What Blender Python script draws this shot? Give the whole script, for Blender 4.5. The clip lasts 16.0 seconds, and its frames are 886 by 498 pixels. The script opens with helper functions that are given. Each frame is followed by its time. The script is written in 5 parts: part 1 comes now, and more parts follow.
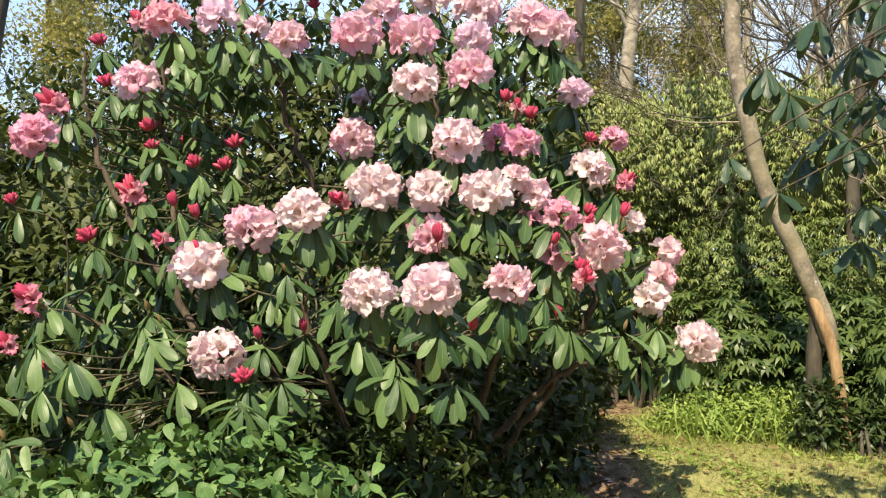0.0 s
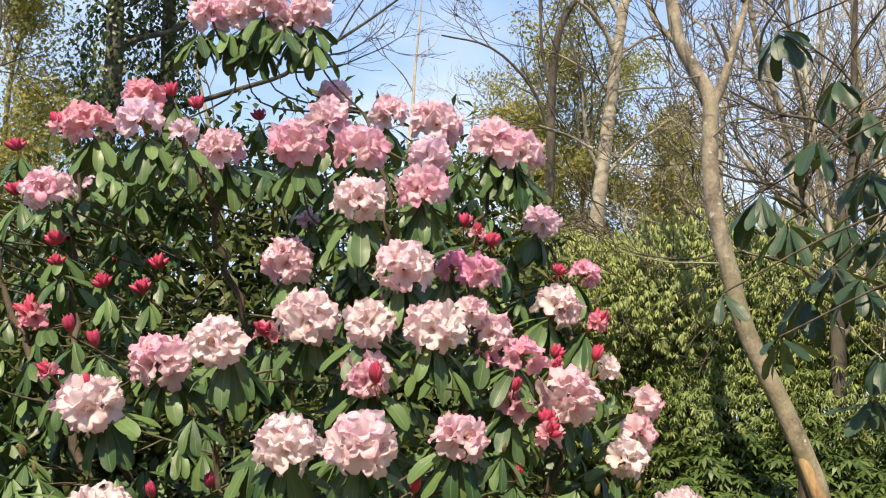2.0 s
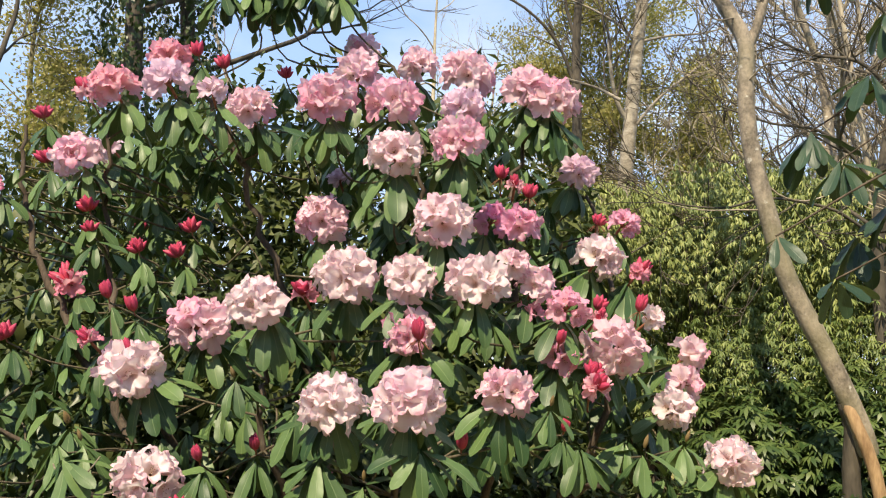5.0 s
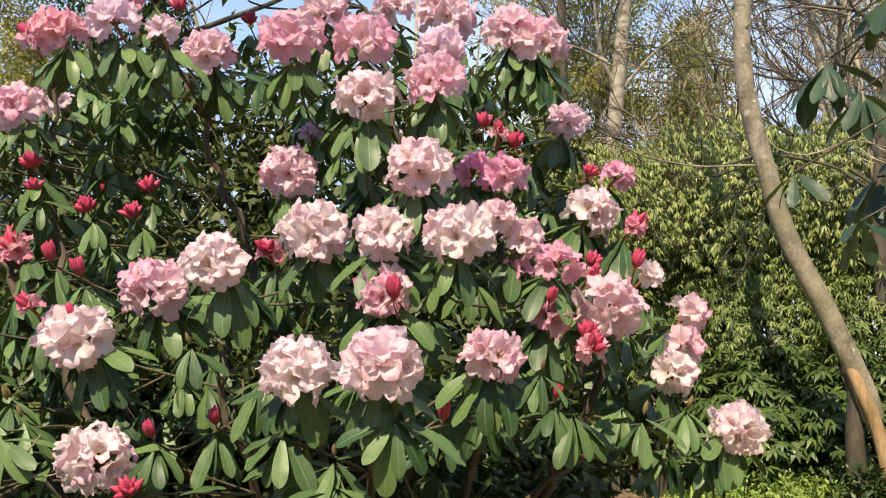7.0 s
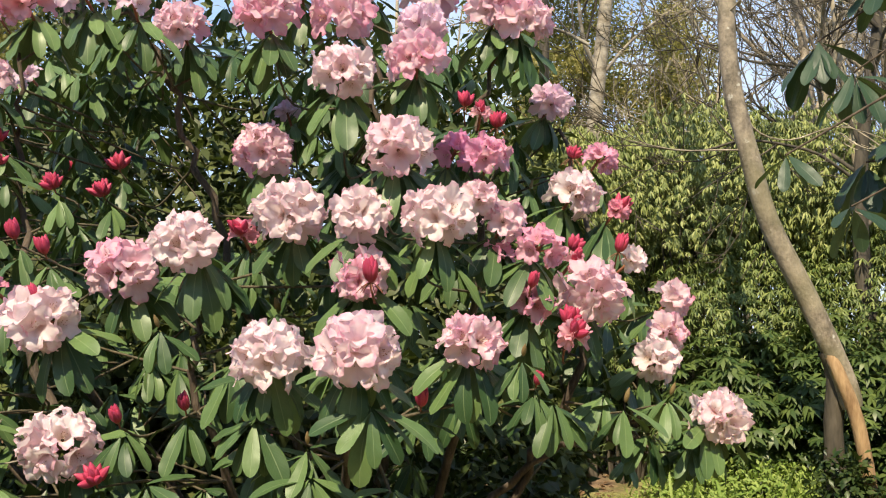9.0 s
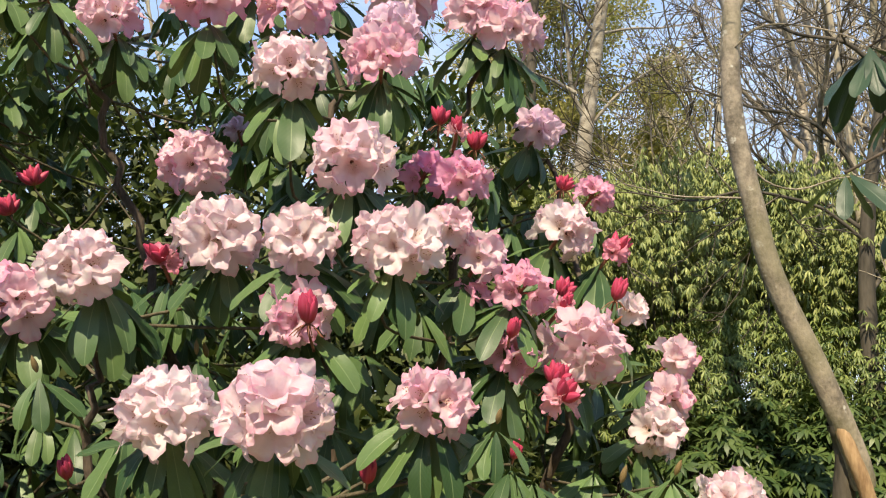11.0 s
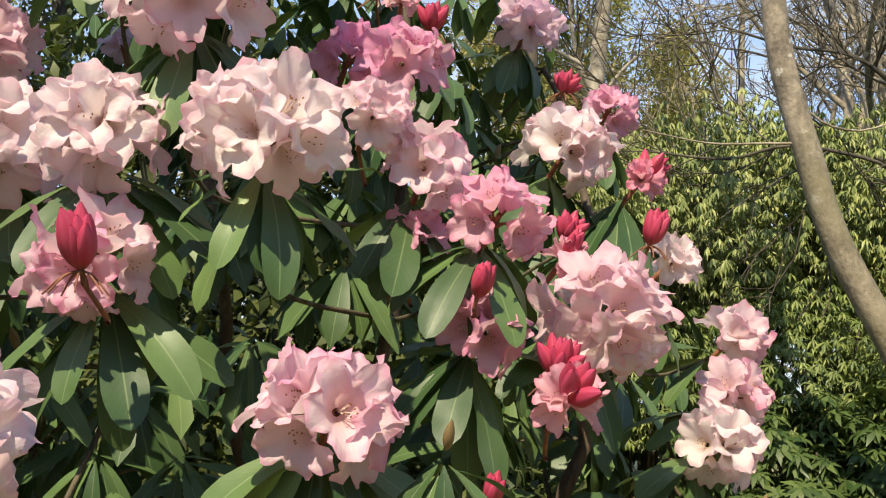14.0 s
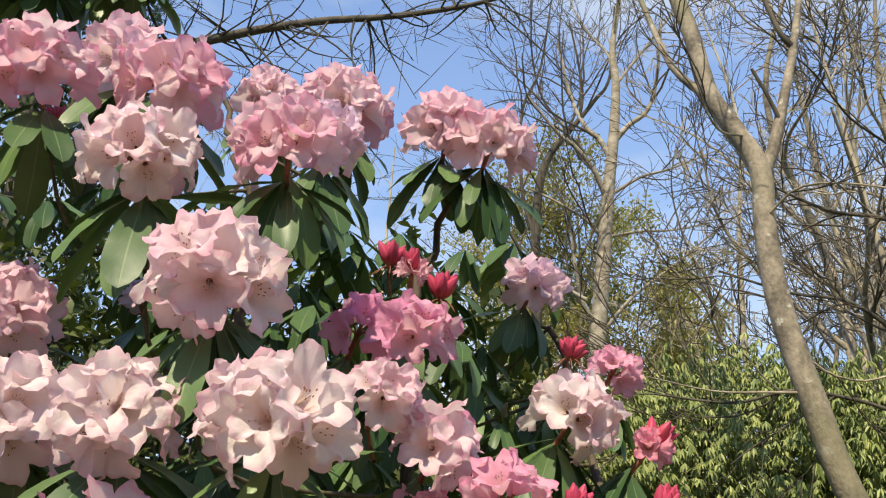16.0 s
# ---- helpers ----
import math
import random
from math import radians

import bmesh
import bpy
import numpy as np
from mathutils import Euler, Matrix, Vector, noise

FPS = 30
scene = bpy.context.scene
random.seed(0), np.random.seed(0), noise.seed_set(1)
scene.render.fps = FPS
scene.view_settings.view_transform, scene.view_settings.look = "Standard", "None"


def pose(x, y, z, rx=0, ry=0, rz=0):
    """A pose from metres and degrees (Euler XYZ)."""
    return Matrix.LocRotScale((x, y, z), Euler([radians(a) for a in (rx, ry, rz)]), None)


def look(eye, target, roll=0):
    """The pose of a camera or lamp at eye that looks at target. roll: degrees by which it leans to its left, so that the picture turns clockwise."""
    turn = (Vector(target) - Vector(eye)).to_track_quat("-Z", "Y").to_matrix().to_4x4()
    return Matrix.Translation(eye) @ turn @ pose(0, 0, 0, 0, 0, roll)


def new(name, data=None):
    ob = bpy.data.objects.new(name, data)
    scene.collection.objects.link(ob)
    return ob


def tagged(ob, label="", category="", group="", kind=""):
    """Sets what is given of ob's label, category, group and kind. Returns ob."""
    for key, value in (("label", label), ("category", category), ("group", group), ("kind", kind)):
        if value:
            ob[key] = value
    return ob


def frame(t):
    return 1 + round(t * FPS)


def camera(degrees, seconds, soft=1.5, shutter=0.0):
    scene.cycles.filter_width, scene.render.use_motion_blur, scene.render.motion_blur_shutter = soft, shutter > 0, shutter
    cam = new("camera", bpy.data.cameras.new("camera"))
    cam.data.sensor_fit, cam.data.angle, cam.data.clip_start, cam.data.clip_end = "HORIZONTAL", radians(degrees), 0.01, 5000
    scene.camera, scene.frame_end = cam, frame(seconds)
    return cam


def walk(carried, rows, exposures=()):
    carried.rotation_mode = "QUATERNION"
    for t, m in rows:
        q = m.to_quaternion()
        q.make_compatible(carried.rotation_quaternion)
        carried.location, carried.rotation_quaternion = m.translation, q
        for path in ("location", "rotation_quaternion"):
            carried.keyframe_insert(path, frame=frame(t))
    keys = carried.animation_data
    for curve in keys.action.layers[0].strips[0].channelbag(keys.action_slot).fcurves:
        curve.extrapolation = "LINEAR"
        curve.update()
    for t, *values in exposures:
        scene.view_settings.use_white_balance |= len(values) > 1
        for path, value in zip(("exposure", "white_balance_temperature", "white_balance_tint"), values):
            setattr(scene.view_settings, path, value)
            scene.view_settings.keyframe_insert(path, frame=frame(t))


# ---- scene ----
cam = camera(51.0, 16.0, soft=1.15)
PATH = [
    (0, (0.173, 0.069, 1.464), (0.041, 2.062, 1.561), 0.8),
    (0.5, (0.156, 0.213, 1.472), (0.069, 2.206, 1.615), 0.7),
    (1, (0.195, 0.372, 1.469), (0.109, 2.359, 1.679), 1.2),
    (1.5, (0.228, 0.5, 1.486), (0.148, 2.47, 1.823), 2.5),
    (2, (0.222, 0.553, 1.502), (0.148, 2.512, 1.899), 2.5),
    (2.5, (0.208, 0.57, 1.502), (0.137, 2.532, 1.883), 1.9),
    (3, (0.2, 0.59, 1.504), (0.154, 2.56, 1.845), 1.2),
    (3.5, (0.188, 0.589, 1.501), (0.156, 2.564, 1.814), 0.8),
    (4, (0.164, 0.586, 1.501), (0.087, 2.563, 1.788), 0.8),
    (4.2, (0.153, 0.582, 1.502), (0.056, 2.56, 1.785), 0.7),
    (6.3, (0.22, 0.812, 1.469), (0.086, 2.773, 1.841), 1.0),
    (6.5, (0.207, 0.85, 1.469), (0.091, 2.818, 1.804), 0.9),
    (7, (0.183, 0.892, 1.465), (0.086, 2.873, 1.725), -0.1),
    (7.5, (0.157, 0.901, 1.469), (0.064, 2.884, 1.708), -1.0),
    (8, (0.149, 0.904, 1.477), (0.093, 2.89, 1.708), -0.7),
    (8.2, (0.151, 0.904, 1.477), (0.105, 2.892, 1.696), -0.6),
    (10.3, (0.219, 1.254, 1.464), (0.171, 3.236, 1.734), 2.6),
    (10.5, (0.208, 1.308, 1.48), (0.189, 3.288, 1.766), 2.3),
    (11, (0.211, 1.429, 1.489), (0.198, 3.399, 1.831), 2.1),
    (11.5, (0.264, 1.582, 1.486), (0.228, 3.55, 1.837), 3.1),
    (12, (0.276, 1.712, 1.492), (0.259, 3.684, 1.821), 2.0),
    (12.5, (0.255, 1.823, 1.495), (0.255, 3.797, 1.815), 0.4),
    (13, (0.271, 1.988, 1.485), (0.259, 3.966, 1.785), 1.0),
    (13.5, (0.335, 2.168, 1.495), (0.31, 4.144, 1.803), 1.9),
    (14, (0.328, 2.284, 1.502), (0.292, 4.253, 1.855), 0.6),
    (14.5, (0.334, 2.315, 1.521), (0.292, 4.259, 1.988), 0.9),
    (15, (0.335, 2.312, 1.539), (0.31, 4.227, 2.114), 1.3),
    (15.5, (0.331, 2.28, 1.545), (0.302, 4.152, 2.248), 0.7),
    (16, (0.32, 2.24, 1.57), (0.27, 4.069, 2.378), 1.6),
]
walk(cam, [(t, look(eye, target, roll)) for t, eye, target, roll in PATH], exposures=((0.0, 0.62, 7900, 6), (2.0, 0.44, 7900, 8), (13.0, 0.38, 7900, 7), (16.0, 0.20, 7600, 5)))

# ---- light ----
SUN_TO = Vector((-0.17, -0.61, 0.77)).normalized()
world = bpy.data.worlds.new("sky")
scene.world = world
world.use_nodes = True
wn, wl = world.node_tree.nodes, world.node_tree.links
wn.clear()
w_out, w_bg, w_sky = wn.new("ShaderNodeOutputWorld"), wn.new("ShaderNodeBackground"), wn.new("ShaderNodeTexSky")
w_sky.sky_type, w_sky.sun_disc = "NISHITA", False
w_sky.sun_elevation, w_sky.sun_rotation = math.asin(SUN_TO.z), math.atan2(SUN_TO.x, SUN_TO.y)
w_sky.air_density, w_sky.dust_density, w_sky.ozone_density = 1.0, 0.3, 1.5
w_co, w_map, w_noise, w_cloud, w_mix, w_sep, w_haze, w_mix2 = (wn.new(n) for n in ("ShaderNodeTexCoord", "ShaderNodeMapping", "ShaderNodeTexNoise", "ShaderNodeValToRGB", "ShaderNodeMix", "ShaderNodeSeparateXYZ", "ShaderNodeValToRGB", "ShaderNodeMix"))
w_map.inputs["Scale"].default_value = (1.0, 1.0, 2.6)
w_noise.inputs["Scale"].default_value, w_noise.inputs["Detail"].default_value = 2.4, 7.0
# thin white cloud over a blue that pales towards the horizon
w_cloud.color_ramp.elements[0].position, w_cloud.color_ramp.elements[1].position = 0.50, 0.76
w_cloud.color_ramp.elements[1].color = (0.7, 0.7, 0.7, 1)
for pos, c in ((0.30, (0.32, 0.52, 0.98)), (0.62, (0.19, 0.33, 0.72))):
    w_haze.color_ramp.elements.new(pos).color = (*c, 1)
w_haze.color_ramp.elements[0].color, w_haze.color_ramp.elements[3].color = (0.50, 0.66, 0.95, 1), (0.03, 0.07, 0.22, 1)
for m in (w_mix, w_mix2):
    m.data_type = "RGBA"
w_mix.inputs["Factor"].default_value = 0.75
w_mix2.inputs["B"].default_value = (0.85, 0.92, 1.0, 1)
w_scale = wn.new("ShaderNodeVectorMath")
w_scale.operation, w_scale.inputs["Scale"].default_value = "SCALE", 17.5
wl.new(w_co.outputs["Generated"], w_map.inputs["Vector"])
wl.new(w_co.outputs["Generated"], w_sep.inputs["Vector"])
wl.new(w_sep.outputs["Z"], w_haze.inputs["Fac"])
wl.new(w_map.outputs["Vector"], w_noise.inputs["Vector"])
wl.new(w_noise.outputs["Fac"], w_cloud.inputs["Fac"])
wl.new(w_cloud.outputs["Color"], w_mix2.inputs["Factor"])
wl.new(w_haze.outputs["Color"], w_mix2.inputs["A"])
wl.new(w_mix2.outputs["Result"], w_scale.inputs[0])
wl.new(w_sky.outputs["Color"], w_mix.inputs["A"])
wl.new(w_scale.outputs["Vector"], w_mix.inputs["B"])
wl.new(w_mix.outputs["Result"], w_bg.inputs["Color"])
w_bg.inputs["Strength"].default_value = 0.078
wl.new(w_bg.outputs["Background"], w_out.inputs["Surface"])

sun = new("sun", bpy.data.lights.new("sun", "SUN"))
sun.data.energy, sun.data.angle, sun.data.color = 5.0, radians(0.6), (1.0, 0.93, 0.80)
sun.matrix_world = look(SUN_TO * 30, (0, 0, 0))

# ---- materials ----


def nodes_of(name):
    m = bpy.data.materials.new(name)
    m.use_nodes = True
    nt = m.node_tree
    nt.nodes.clear()
    return m, nt.nodes, nt.links


def ramp(n, pairs):
    r = n.new("ShaderNodeValToRGB")
    while len(r.color_ramp.elements) < len(pairs):
        r.color_ramp.elements.new(0.5)
    for e, (p, c) in zip(r.color_ramp.elements, pairs):
        e.position, e.color = p, (*c, 1)
    return r


def mixed(n, l, fac, a, b, mode="MIX"):
    m = n.new("ShaderNodeMix")
    m.data_type, m.blend_type = "RGBA", mode
    for key, v in (("Factor", fac), ("A", a), ("B", b)):
        if isinstance(v, (int, float)):
            m.inputs[key].default_value = v
        elif isinstance(v, tuple):
            m.inputs[key].default_value = (*v, 1)
        else:
            l.new(v, m.inputs[key])
    return m.outputs["Result"]


def maths(n, l, op, a, b=0.0):
    m = n.new("ShaderNodeMath")
    m.operation = op
    for i, v in enumerate((a, b)):
        if isinstance(v, (int, float)):
            m.inputs[i].default_value = v
        else:
            l.new(v, m.inputs[i])
    return m.outputs[0]


def grain(n, l, scale, detail=4.0, where="Object", stretch=None):
    co, t = n.new("ShaderNodeTexCoord"), n.new("ShaderNodeTexNoise")
    t.inputs["Scale"].default_value, t.inputs["Detail"].default_value = scale, detail
    if stretch:
        mp = n.new("ShaderNodeMapping")
        mp.inputs["Scale"].default_value = stretch
        l.new(co.outputs[where], mp.inputs["Vector"])
        l.new(mp.outputs["Vector"], t.inputs["Vector"])
    else:
        l.new(co.outputs[where], t.inputs["Vector"])
    return t.outputs["Fac"]


def finish(m, n, l, colour, rough, bump=None, strength=0.3, dist=0.002, translucent=0.0, glow=None, spec=0.5):
    out, p = n.new("ShaderNodeOutputMaterial"), n.new("ShaderNodeBsdfPrincipled")
    l.new(colour, p.inputs["Base Color"])
    p.inputs["Specular IOR Level"].default_value = spec
    if isinstance(rough, float):
        p.inputs["Roughness"].default_value = rough
    else:
        l.new(rough, p.inputs["Roughness"])
    if bump is not None:
        b = n.new("ShaderNodeBump")
        b.inputs["Strength"].default_value, b.inputs["Distance"].default_value = strength, dist
        l.new(bump, b.inputs["Height"])
        l.new(b.outputs["Normal"], p.inputs["Normal"])
    if translucent:
        t, mx = n.new("ShaderNodeBsdfTranslucent"), n.new("ShaderNodeMixShader")
        l.new(glow if glow is not None else colour, t.inputs["Color"])
        mx.inputs["Fac"].default_value = translucent
        l.new(p.outputs["BSDF"], mx.inputs[1])
        l.new(t.outputs["BSDF"], mx.inputs[2])
        l.new(mx.outputs["Shader"], out.inputs["Surface"])
    else:
        l.new(p.outputs["BSDF"], out.inputs["Surface"])
    return m


def leaf_material(name, dark, light, rib, rough=0.42, veins=True, island=True, translucent=0.10, spec=0.35):
    """A leaf blade: a pale midrib and side veins along its own length, colour that varies from leaf to leaf."""
    m, n, l = nodes_of(name)
    uv = n.new("ShaderNodeUVMap")
    sep = n.new("ShaderNodeSeparateXYZ")
    l.new(uv.outputs["UV"], sep.inputs["Vector"])
    if island:
        rnd = n.new("ShaderNodeNewGeometry").outputs["Random Per Island"]
    else:
        rnd = n.new("ShaderNodeObjectInfo").outputs["Random"]
    r = ramp(n, [(0.0, dark), (0.55, tuple((a + b) / 2 for a, b in zip(dark, light))), (1.0, light)])
    l.new(rnd, r.inputs["Fac"])
    patch = grain(n, l, 25.0 if island else 5.0, 3.0)
    col = mixed(n, l, maths(n, l, "MULTIPLY", patch, 0.5), r.outputs["Color"], tuple(c * 0.62 for c in dark))
    bump = None
    if veins:
        off = maths(n, l, "ABSOLUTE", maths(n, l, "SUBTRACT", sep.outputs["X"], 0.5))
        mid = ramp(n, [(0.0, (0.55, 0.55, 0.55)), (0.014, (0.3, 0.3, 0.3)), (0.035, (0, 0, 0))])
        l.new(off, mid.inputs["Fac"])
        col = mixed(n, l, mid.outputs["Color"], col, rib)
        # side veins run forward from the rib
        w = maths(n, l, "SUBTRACT", maths(n, l, "MULTIPLY", sep.outputs["Y"], 15.0), maths(n, l, "MULTIPLY", off, 6.0))
        side = maths(n, l, "ABSOLUTE", maths(n, l, "SUBTRACT", maths(n, l, "FRACT", w), 0.5))
        vein = ramp(n, [(0.0, (1, 1, 1)), (0.12, (0.1, 0.1, 0.1)), (0.3, (0, 0, 0))])
        l.new(side, vein.inputs["Fac"])
        col = mixed(n, l, maths(n, l, "MULTIPLY", vein.outputs["Color"], 0.05), col, rib)
        bump = maths(n, l, "SUBTRACT", maths(n, l, "MULTIPLY", patch, 0.5), maths(n, l, "ADD", maths(n, l, "MULTIPLY", vein.outputs["Color"], 0.12), mid.outputs["Color"]))
    glow = mixed(n, l, 0.5, col, (0.25, 0.38, 0.04))
    rgh = maths(n, l, "ADD", maths(n, l, "MULTIPLY", patch, 0.25), rough - 0.1)
    return finish(m, n, l, col, rgh, bump, 0.20, 0.0010 if island else 0.006, translucent, glow, spec)


def petal_material(name, throat, face, rim, fleck=0.0):
    """A petal: paler towards the throat, pinker on the ruffled rim, each flower a little different."""
    m, n, l = nodes_of(name)
    uv = n.new("ShaderNodeUVMap")
    sep = n.new("ShaderNodeSeparateXYZ")
    l.new(uv.outputs["UV"], sep.inputs["Vector"])
    base = ramp(n, [(0.0, throat), (0.42, face), (0.8, face), (1.0, rim)])
    cloud = grain(n, l, 2.6, 3.0)
    l.new(maths(n, l, "ADD", sep.outputs["Y"], maths(n, l, "MULTIPLY", maths(n, l, "SUBTRACT", cloud, 0.5), 0.55)), base.inputs["Fac"])
    info = n.new("ShaderNodeObjectInfo")
    col = mixed(n, l, maths(n, l, "MULTIPLY", info.outputs["Random"], 0.38), base.outputs["Color"], rim)
    # five faint streaks, one down each lobe
    st = maths(n, l, "ABSOLUTE", maths(n, l, "SUBTRACT", maths(n, l, "FRACT", maths(n, l, "MULTIPLY", sep.outputs["X"], 5.0)), 0.5))
    streak = ramp(n, [(0.0, (1, 1, 1)), (0.06, (0.4, 0.4, 0.4)), (0.2, (0, 0, 0))])
    l.new(st, streak.inputs["Fac"])
    col = mixed(n, l, maths(n, l, "MULTIPLY", streak.outputs["Color"], 0.22), col, rim)
    if fleck:
        sp = grain(n, l, 26.0, 1.0)
        spot = ramp(n, [(0.62, (0, 0, 0)), (0.7, (1, 1, 1))])
        l.new(sp, spot.inputs["Fac"])
        near = ramp(n, [(0.1, (1, 1, 1)), (0.5, (0, 0, 0))])
        l.new(sep.outputs["Y"], near.inputs["Fac"])
        col = mixed(n, l, maths(n, l, "MULTIPLY", maths(n, l, "MULTIPLY", spot.outputs["Color"], near.outputs["Color"]), fleck), col, (0.35, 0.06, 0.09))
    crease = grain(n, l, 7.0, 3.0)
    vein = grain(n, l, 4.0, 4.0, "UV", (22.0, 0.6, 1.0))
    relief = maths(n, l, "ADD", maths(n, l, "MULTIPLY", crease, 0.6), maths(n, l, "MULTIPLY", vein, 0.5))
    col = mixed(n, l, maths(n, l, "MULTIPLY", maths(n, l, "SUBTRACT", vein, 0.4), 0.35), col, rim)
    return finish(m, n, l, col, 0.62, relief, 0.16, 0.04, 0.42, mixed(n, l, 0.35, col, (0.95, 0.88, 0.88)), 0.22)


def bark_material(name, dark, light, scale=9.0, stretch=(1, 1, 0.25), moss=None, rough=0.85, lichen=None):
    m, n, l = nodes_of(name)
    a = grain(n, l, scale, 8.0, stretch=stretch)
    b = grain(n, l, scale * 6, 5.0, stretch=stretch)
    r = ramp(n, [(0.36, dark), (0.62, light)])
    l.new(maths(n, l, "ADD", maths(n, l, "MULTIPLY", a, 0.65), maths(n, l, "MULTIPLY", b, 0.35)), r.inputs["Fac"])
    col = r.outputs["Color"]
    if lichen:
        sp = ramp(n, [(0.64, (0, 0, 0)), (0.70, (1, 1, 1))])
        l.new(grain(n, l, 20.0, 3.0), sp.inputs["Fac"])
        col = mixed(n, l, maths(n, l, "MULTIPLY", sp.outputs["Color"], 0.7), col, lichen)
    if moss:
        g = ramp(n, [(0.5, (0, 0, 0)), (0.66, (1, 1, 1))])
        l.new(grain(n, l, 2.6, 5.0), g.inputs["Fac"])
        col = mixed(n, l, maths(n, l, "MULTIPLY", g.outputs["Color"], 0.7), col, moss)
    return finish(m, n, l, col, rough, b, 0.6, 0.006)


RHODO_LEAF = leaf_material("rhododendron leaf", (0.030, 0.074, 0.028), (0.160, 0.255, 0.088), (0.24, 0.32, 0.15), island=False, spec=0.36, translucent=0.05)
RHODO_LEAF_ALL = leaf_material("rhododendron leaves", (0.030, 0.074, 0.028), (0.160, 0.255, 0.088), (0.24, 0.32, 0.15), spec=0.36, translucent=0.05)
# the rhododendron leaf again, darker and bluer to paint the shade it hangs in
SHADE_LEAF = leaf_material("rhododendron leaf with painted shade", (0.022, 0.056, 0.032), (0.056, 0.104, 0.056), (0.09, 0.14, 0.08), island=False, spec=0.45)
THICKET_LEAF = leaf_material("olive thicket leaf", (0.028, 0.048, 0.014), (0.150, 0.170, 0.052), (0.2, 0.22, 0.1), veins=False, rough=0.5)
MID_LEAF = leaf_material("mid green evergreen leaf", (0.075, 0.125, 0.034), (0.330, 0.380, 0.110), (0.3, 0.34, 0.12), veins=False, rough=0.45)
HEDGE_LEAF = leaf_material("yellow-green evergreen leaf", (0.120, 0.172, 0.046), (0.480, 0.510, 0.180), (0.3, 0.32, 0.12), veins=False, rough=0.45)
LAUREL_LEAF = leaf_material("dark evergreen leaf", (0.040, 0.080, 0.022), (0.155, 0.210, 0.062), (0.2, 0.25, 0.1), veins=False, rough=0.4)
SHRUB_LEAF = leaf_material("light green shrub leaf", (0.045, 0.120, 0.036), (0.190, 0.320, 0.105), (0.3, 0.42, 0.18), rough=0.5)
# ivy green; on the shrubs under the flowering bush it stands for shade
IVY_SHADE_LEAF = leaf_material("ivy and shaded shrub leaf", (0.018, 0.042, 0.013), (0.085, 0.120, 0.036), (0.12, 0.18, 0.07), veins=False, rough=0.38)
BUDDING_LEAF = leaf_material("young olive leaf", (0.300, 0.260, 0.085), (0.640, 0.560, 0.230), (0.3, 0.3, 0.1), veins=False, rough=0.6, translucent=0.35)
FERN_LEAF = leaf_material("bright fern leaf", (0.200, 0.320, 0.070), (0.480, 0.580, 0.170), (0.3, 0.4, 0.1), veins=False, rough=0.55, translucent=0.3)
GRASS_BLADE = leaf_material("grass blade", (0.190, 0.260, 0.055), (0.560, 0.550, 0.190), (0.3, 0.3, 0.1), veins=False, rough=0.6, translucent=0.3)
LITTER = leaf_material("fallen brown leaf", (0.110, 0.060, 0.030), (0.330, 0.200, 0.110), (0.3, 0.2, 0.1), veins=False, rough=0.8, translucent=0.05)

PETALS = {
    "cream": petal_material("cream pink petal", (0.810, 0.660, 0.550), (0.910, 0.835, 0.842), (0.880, 0.600, 0.690), 0.5),
    "pink": petal_material("pale pink petal", (0.810, 0.605, 0.570), (0.885, 0.728, 0.775), (0.855, 0.465, 0.605), 0.5),
    "lilac": petal_material("lilac pink petal", (0.773, 0.550, 0.623), (0.851, 0.669, 0.789), (0.812, 0.532, 0.692), 0.4),
    "mid": petal_material("rose pink petal", (0.805, 0.450, 0.510), (0.885, 0.535, 0.662), (0.835, 0.305, 0.495), 0.4),
    "deep": petal_material("deep pink petal", (0.760, 0.348, 0.480), (0.850, 0.440, 0.640), (0.780, 0.230, 0.480), 0.4),
    "rose": petal_material("crimson pink petal", (0.715, 0.238, 0.293), (0.851, 0.394, 0.516), (0.773, 0.174, 0.303)),
    "coral": petal_material("coral pink petal", (0.760, 0.370, 0.400), (0.880, 0.530, 0.610), (0.840, 0.310, 0.430)),
}


def bud_material():
    m, n, l = nodes_of("crimson flower bud")
    uv = n.new("ShaderNodeUVMap")
    sep = n.new("ShaderNodeSeparateXYZ")
    l.new(uv.outputs["UV"], sep.inputs["Vector"])
    r = ramp(n, [(0.0, (0.34, 0.12, 0.05)), (0.3, (0.50, 0.040, 0.075)), (1.0, (0.62, 0.065, 0.16))])
    l.new(sep.outputs["Y"], r.inputs["Fac"])
    rib = maths(n, l, "ABSOLUTE", maths(n, l, "SUBTRACT", maths(n, l, "FRACT", maths(n, l, "MULTIPLY", sep.outputs["X"], 6.0)), 0.5))
    col = mixed(n, l, maths(n, l, "MULTIPLY", rib, 0.6), r.outputs["Color"], (0.72, 0.16, 0.28))
    info = n.new("ShaderNodeObjectInfo")
    col = mixed(n, l, maths(n, l, "MULTIPLY", info.outputs["Random"], 0.35), col, (0.34, 0.015, 0.045))
    return finish(m, n, l, col, 0.5, rib, 0.5, 0.002, 0.12, col, 0.4)


BUD_RED = bud_material()


def plain_grain(name, a, b, scale, rough=0.7):
    m, n, l = nodes_of(name)
    r = ramp(n, [(0.3, a), (0.7, b)])
    l.new(grain(n, l, scale, 5.0), r.inputs["Fac"])
    return finish(m, n, l, r.outputs["Color"], rough, grain(n, l, scale * 3, 3.0), 0.3, 0.001)


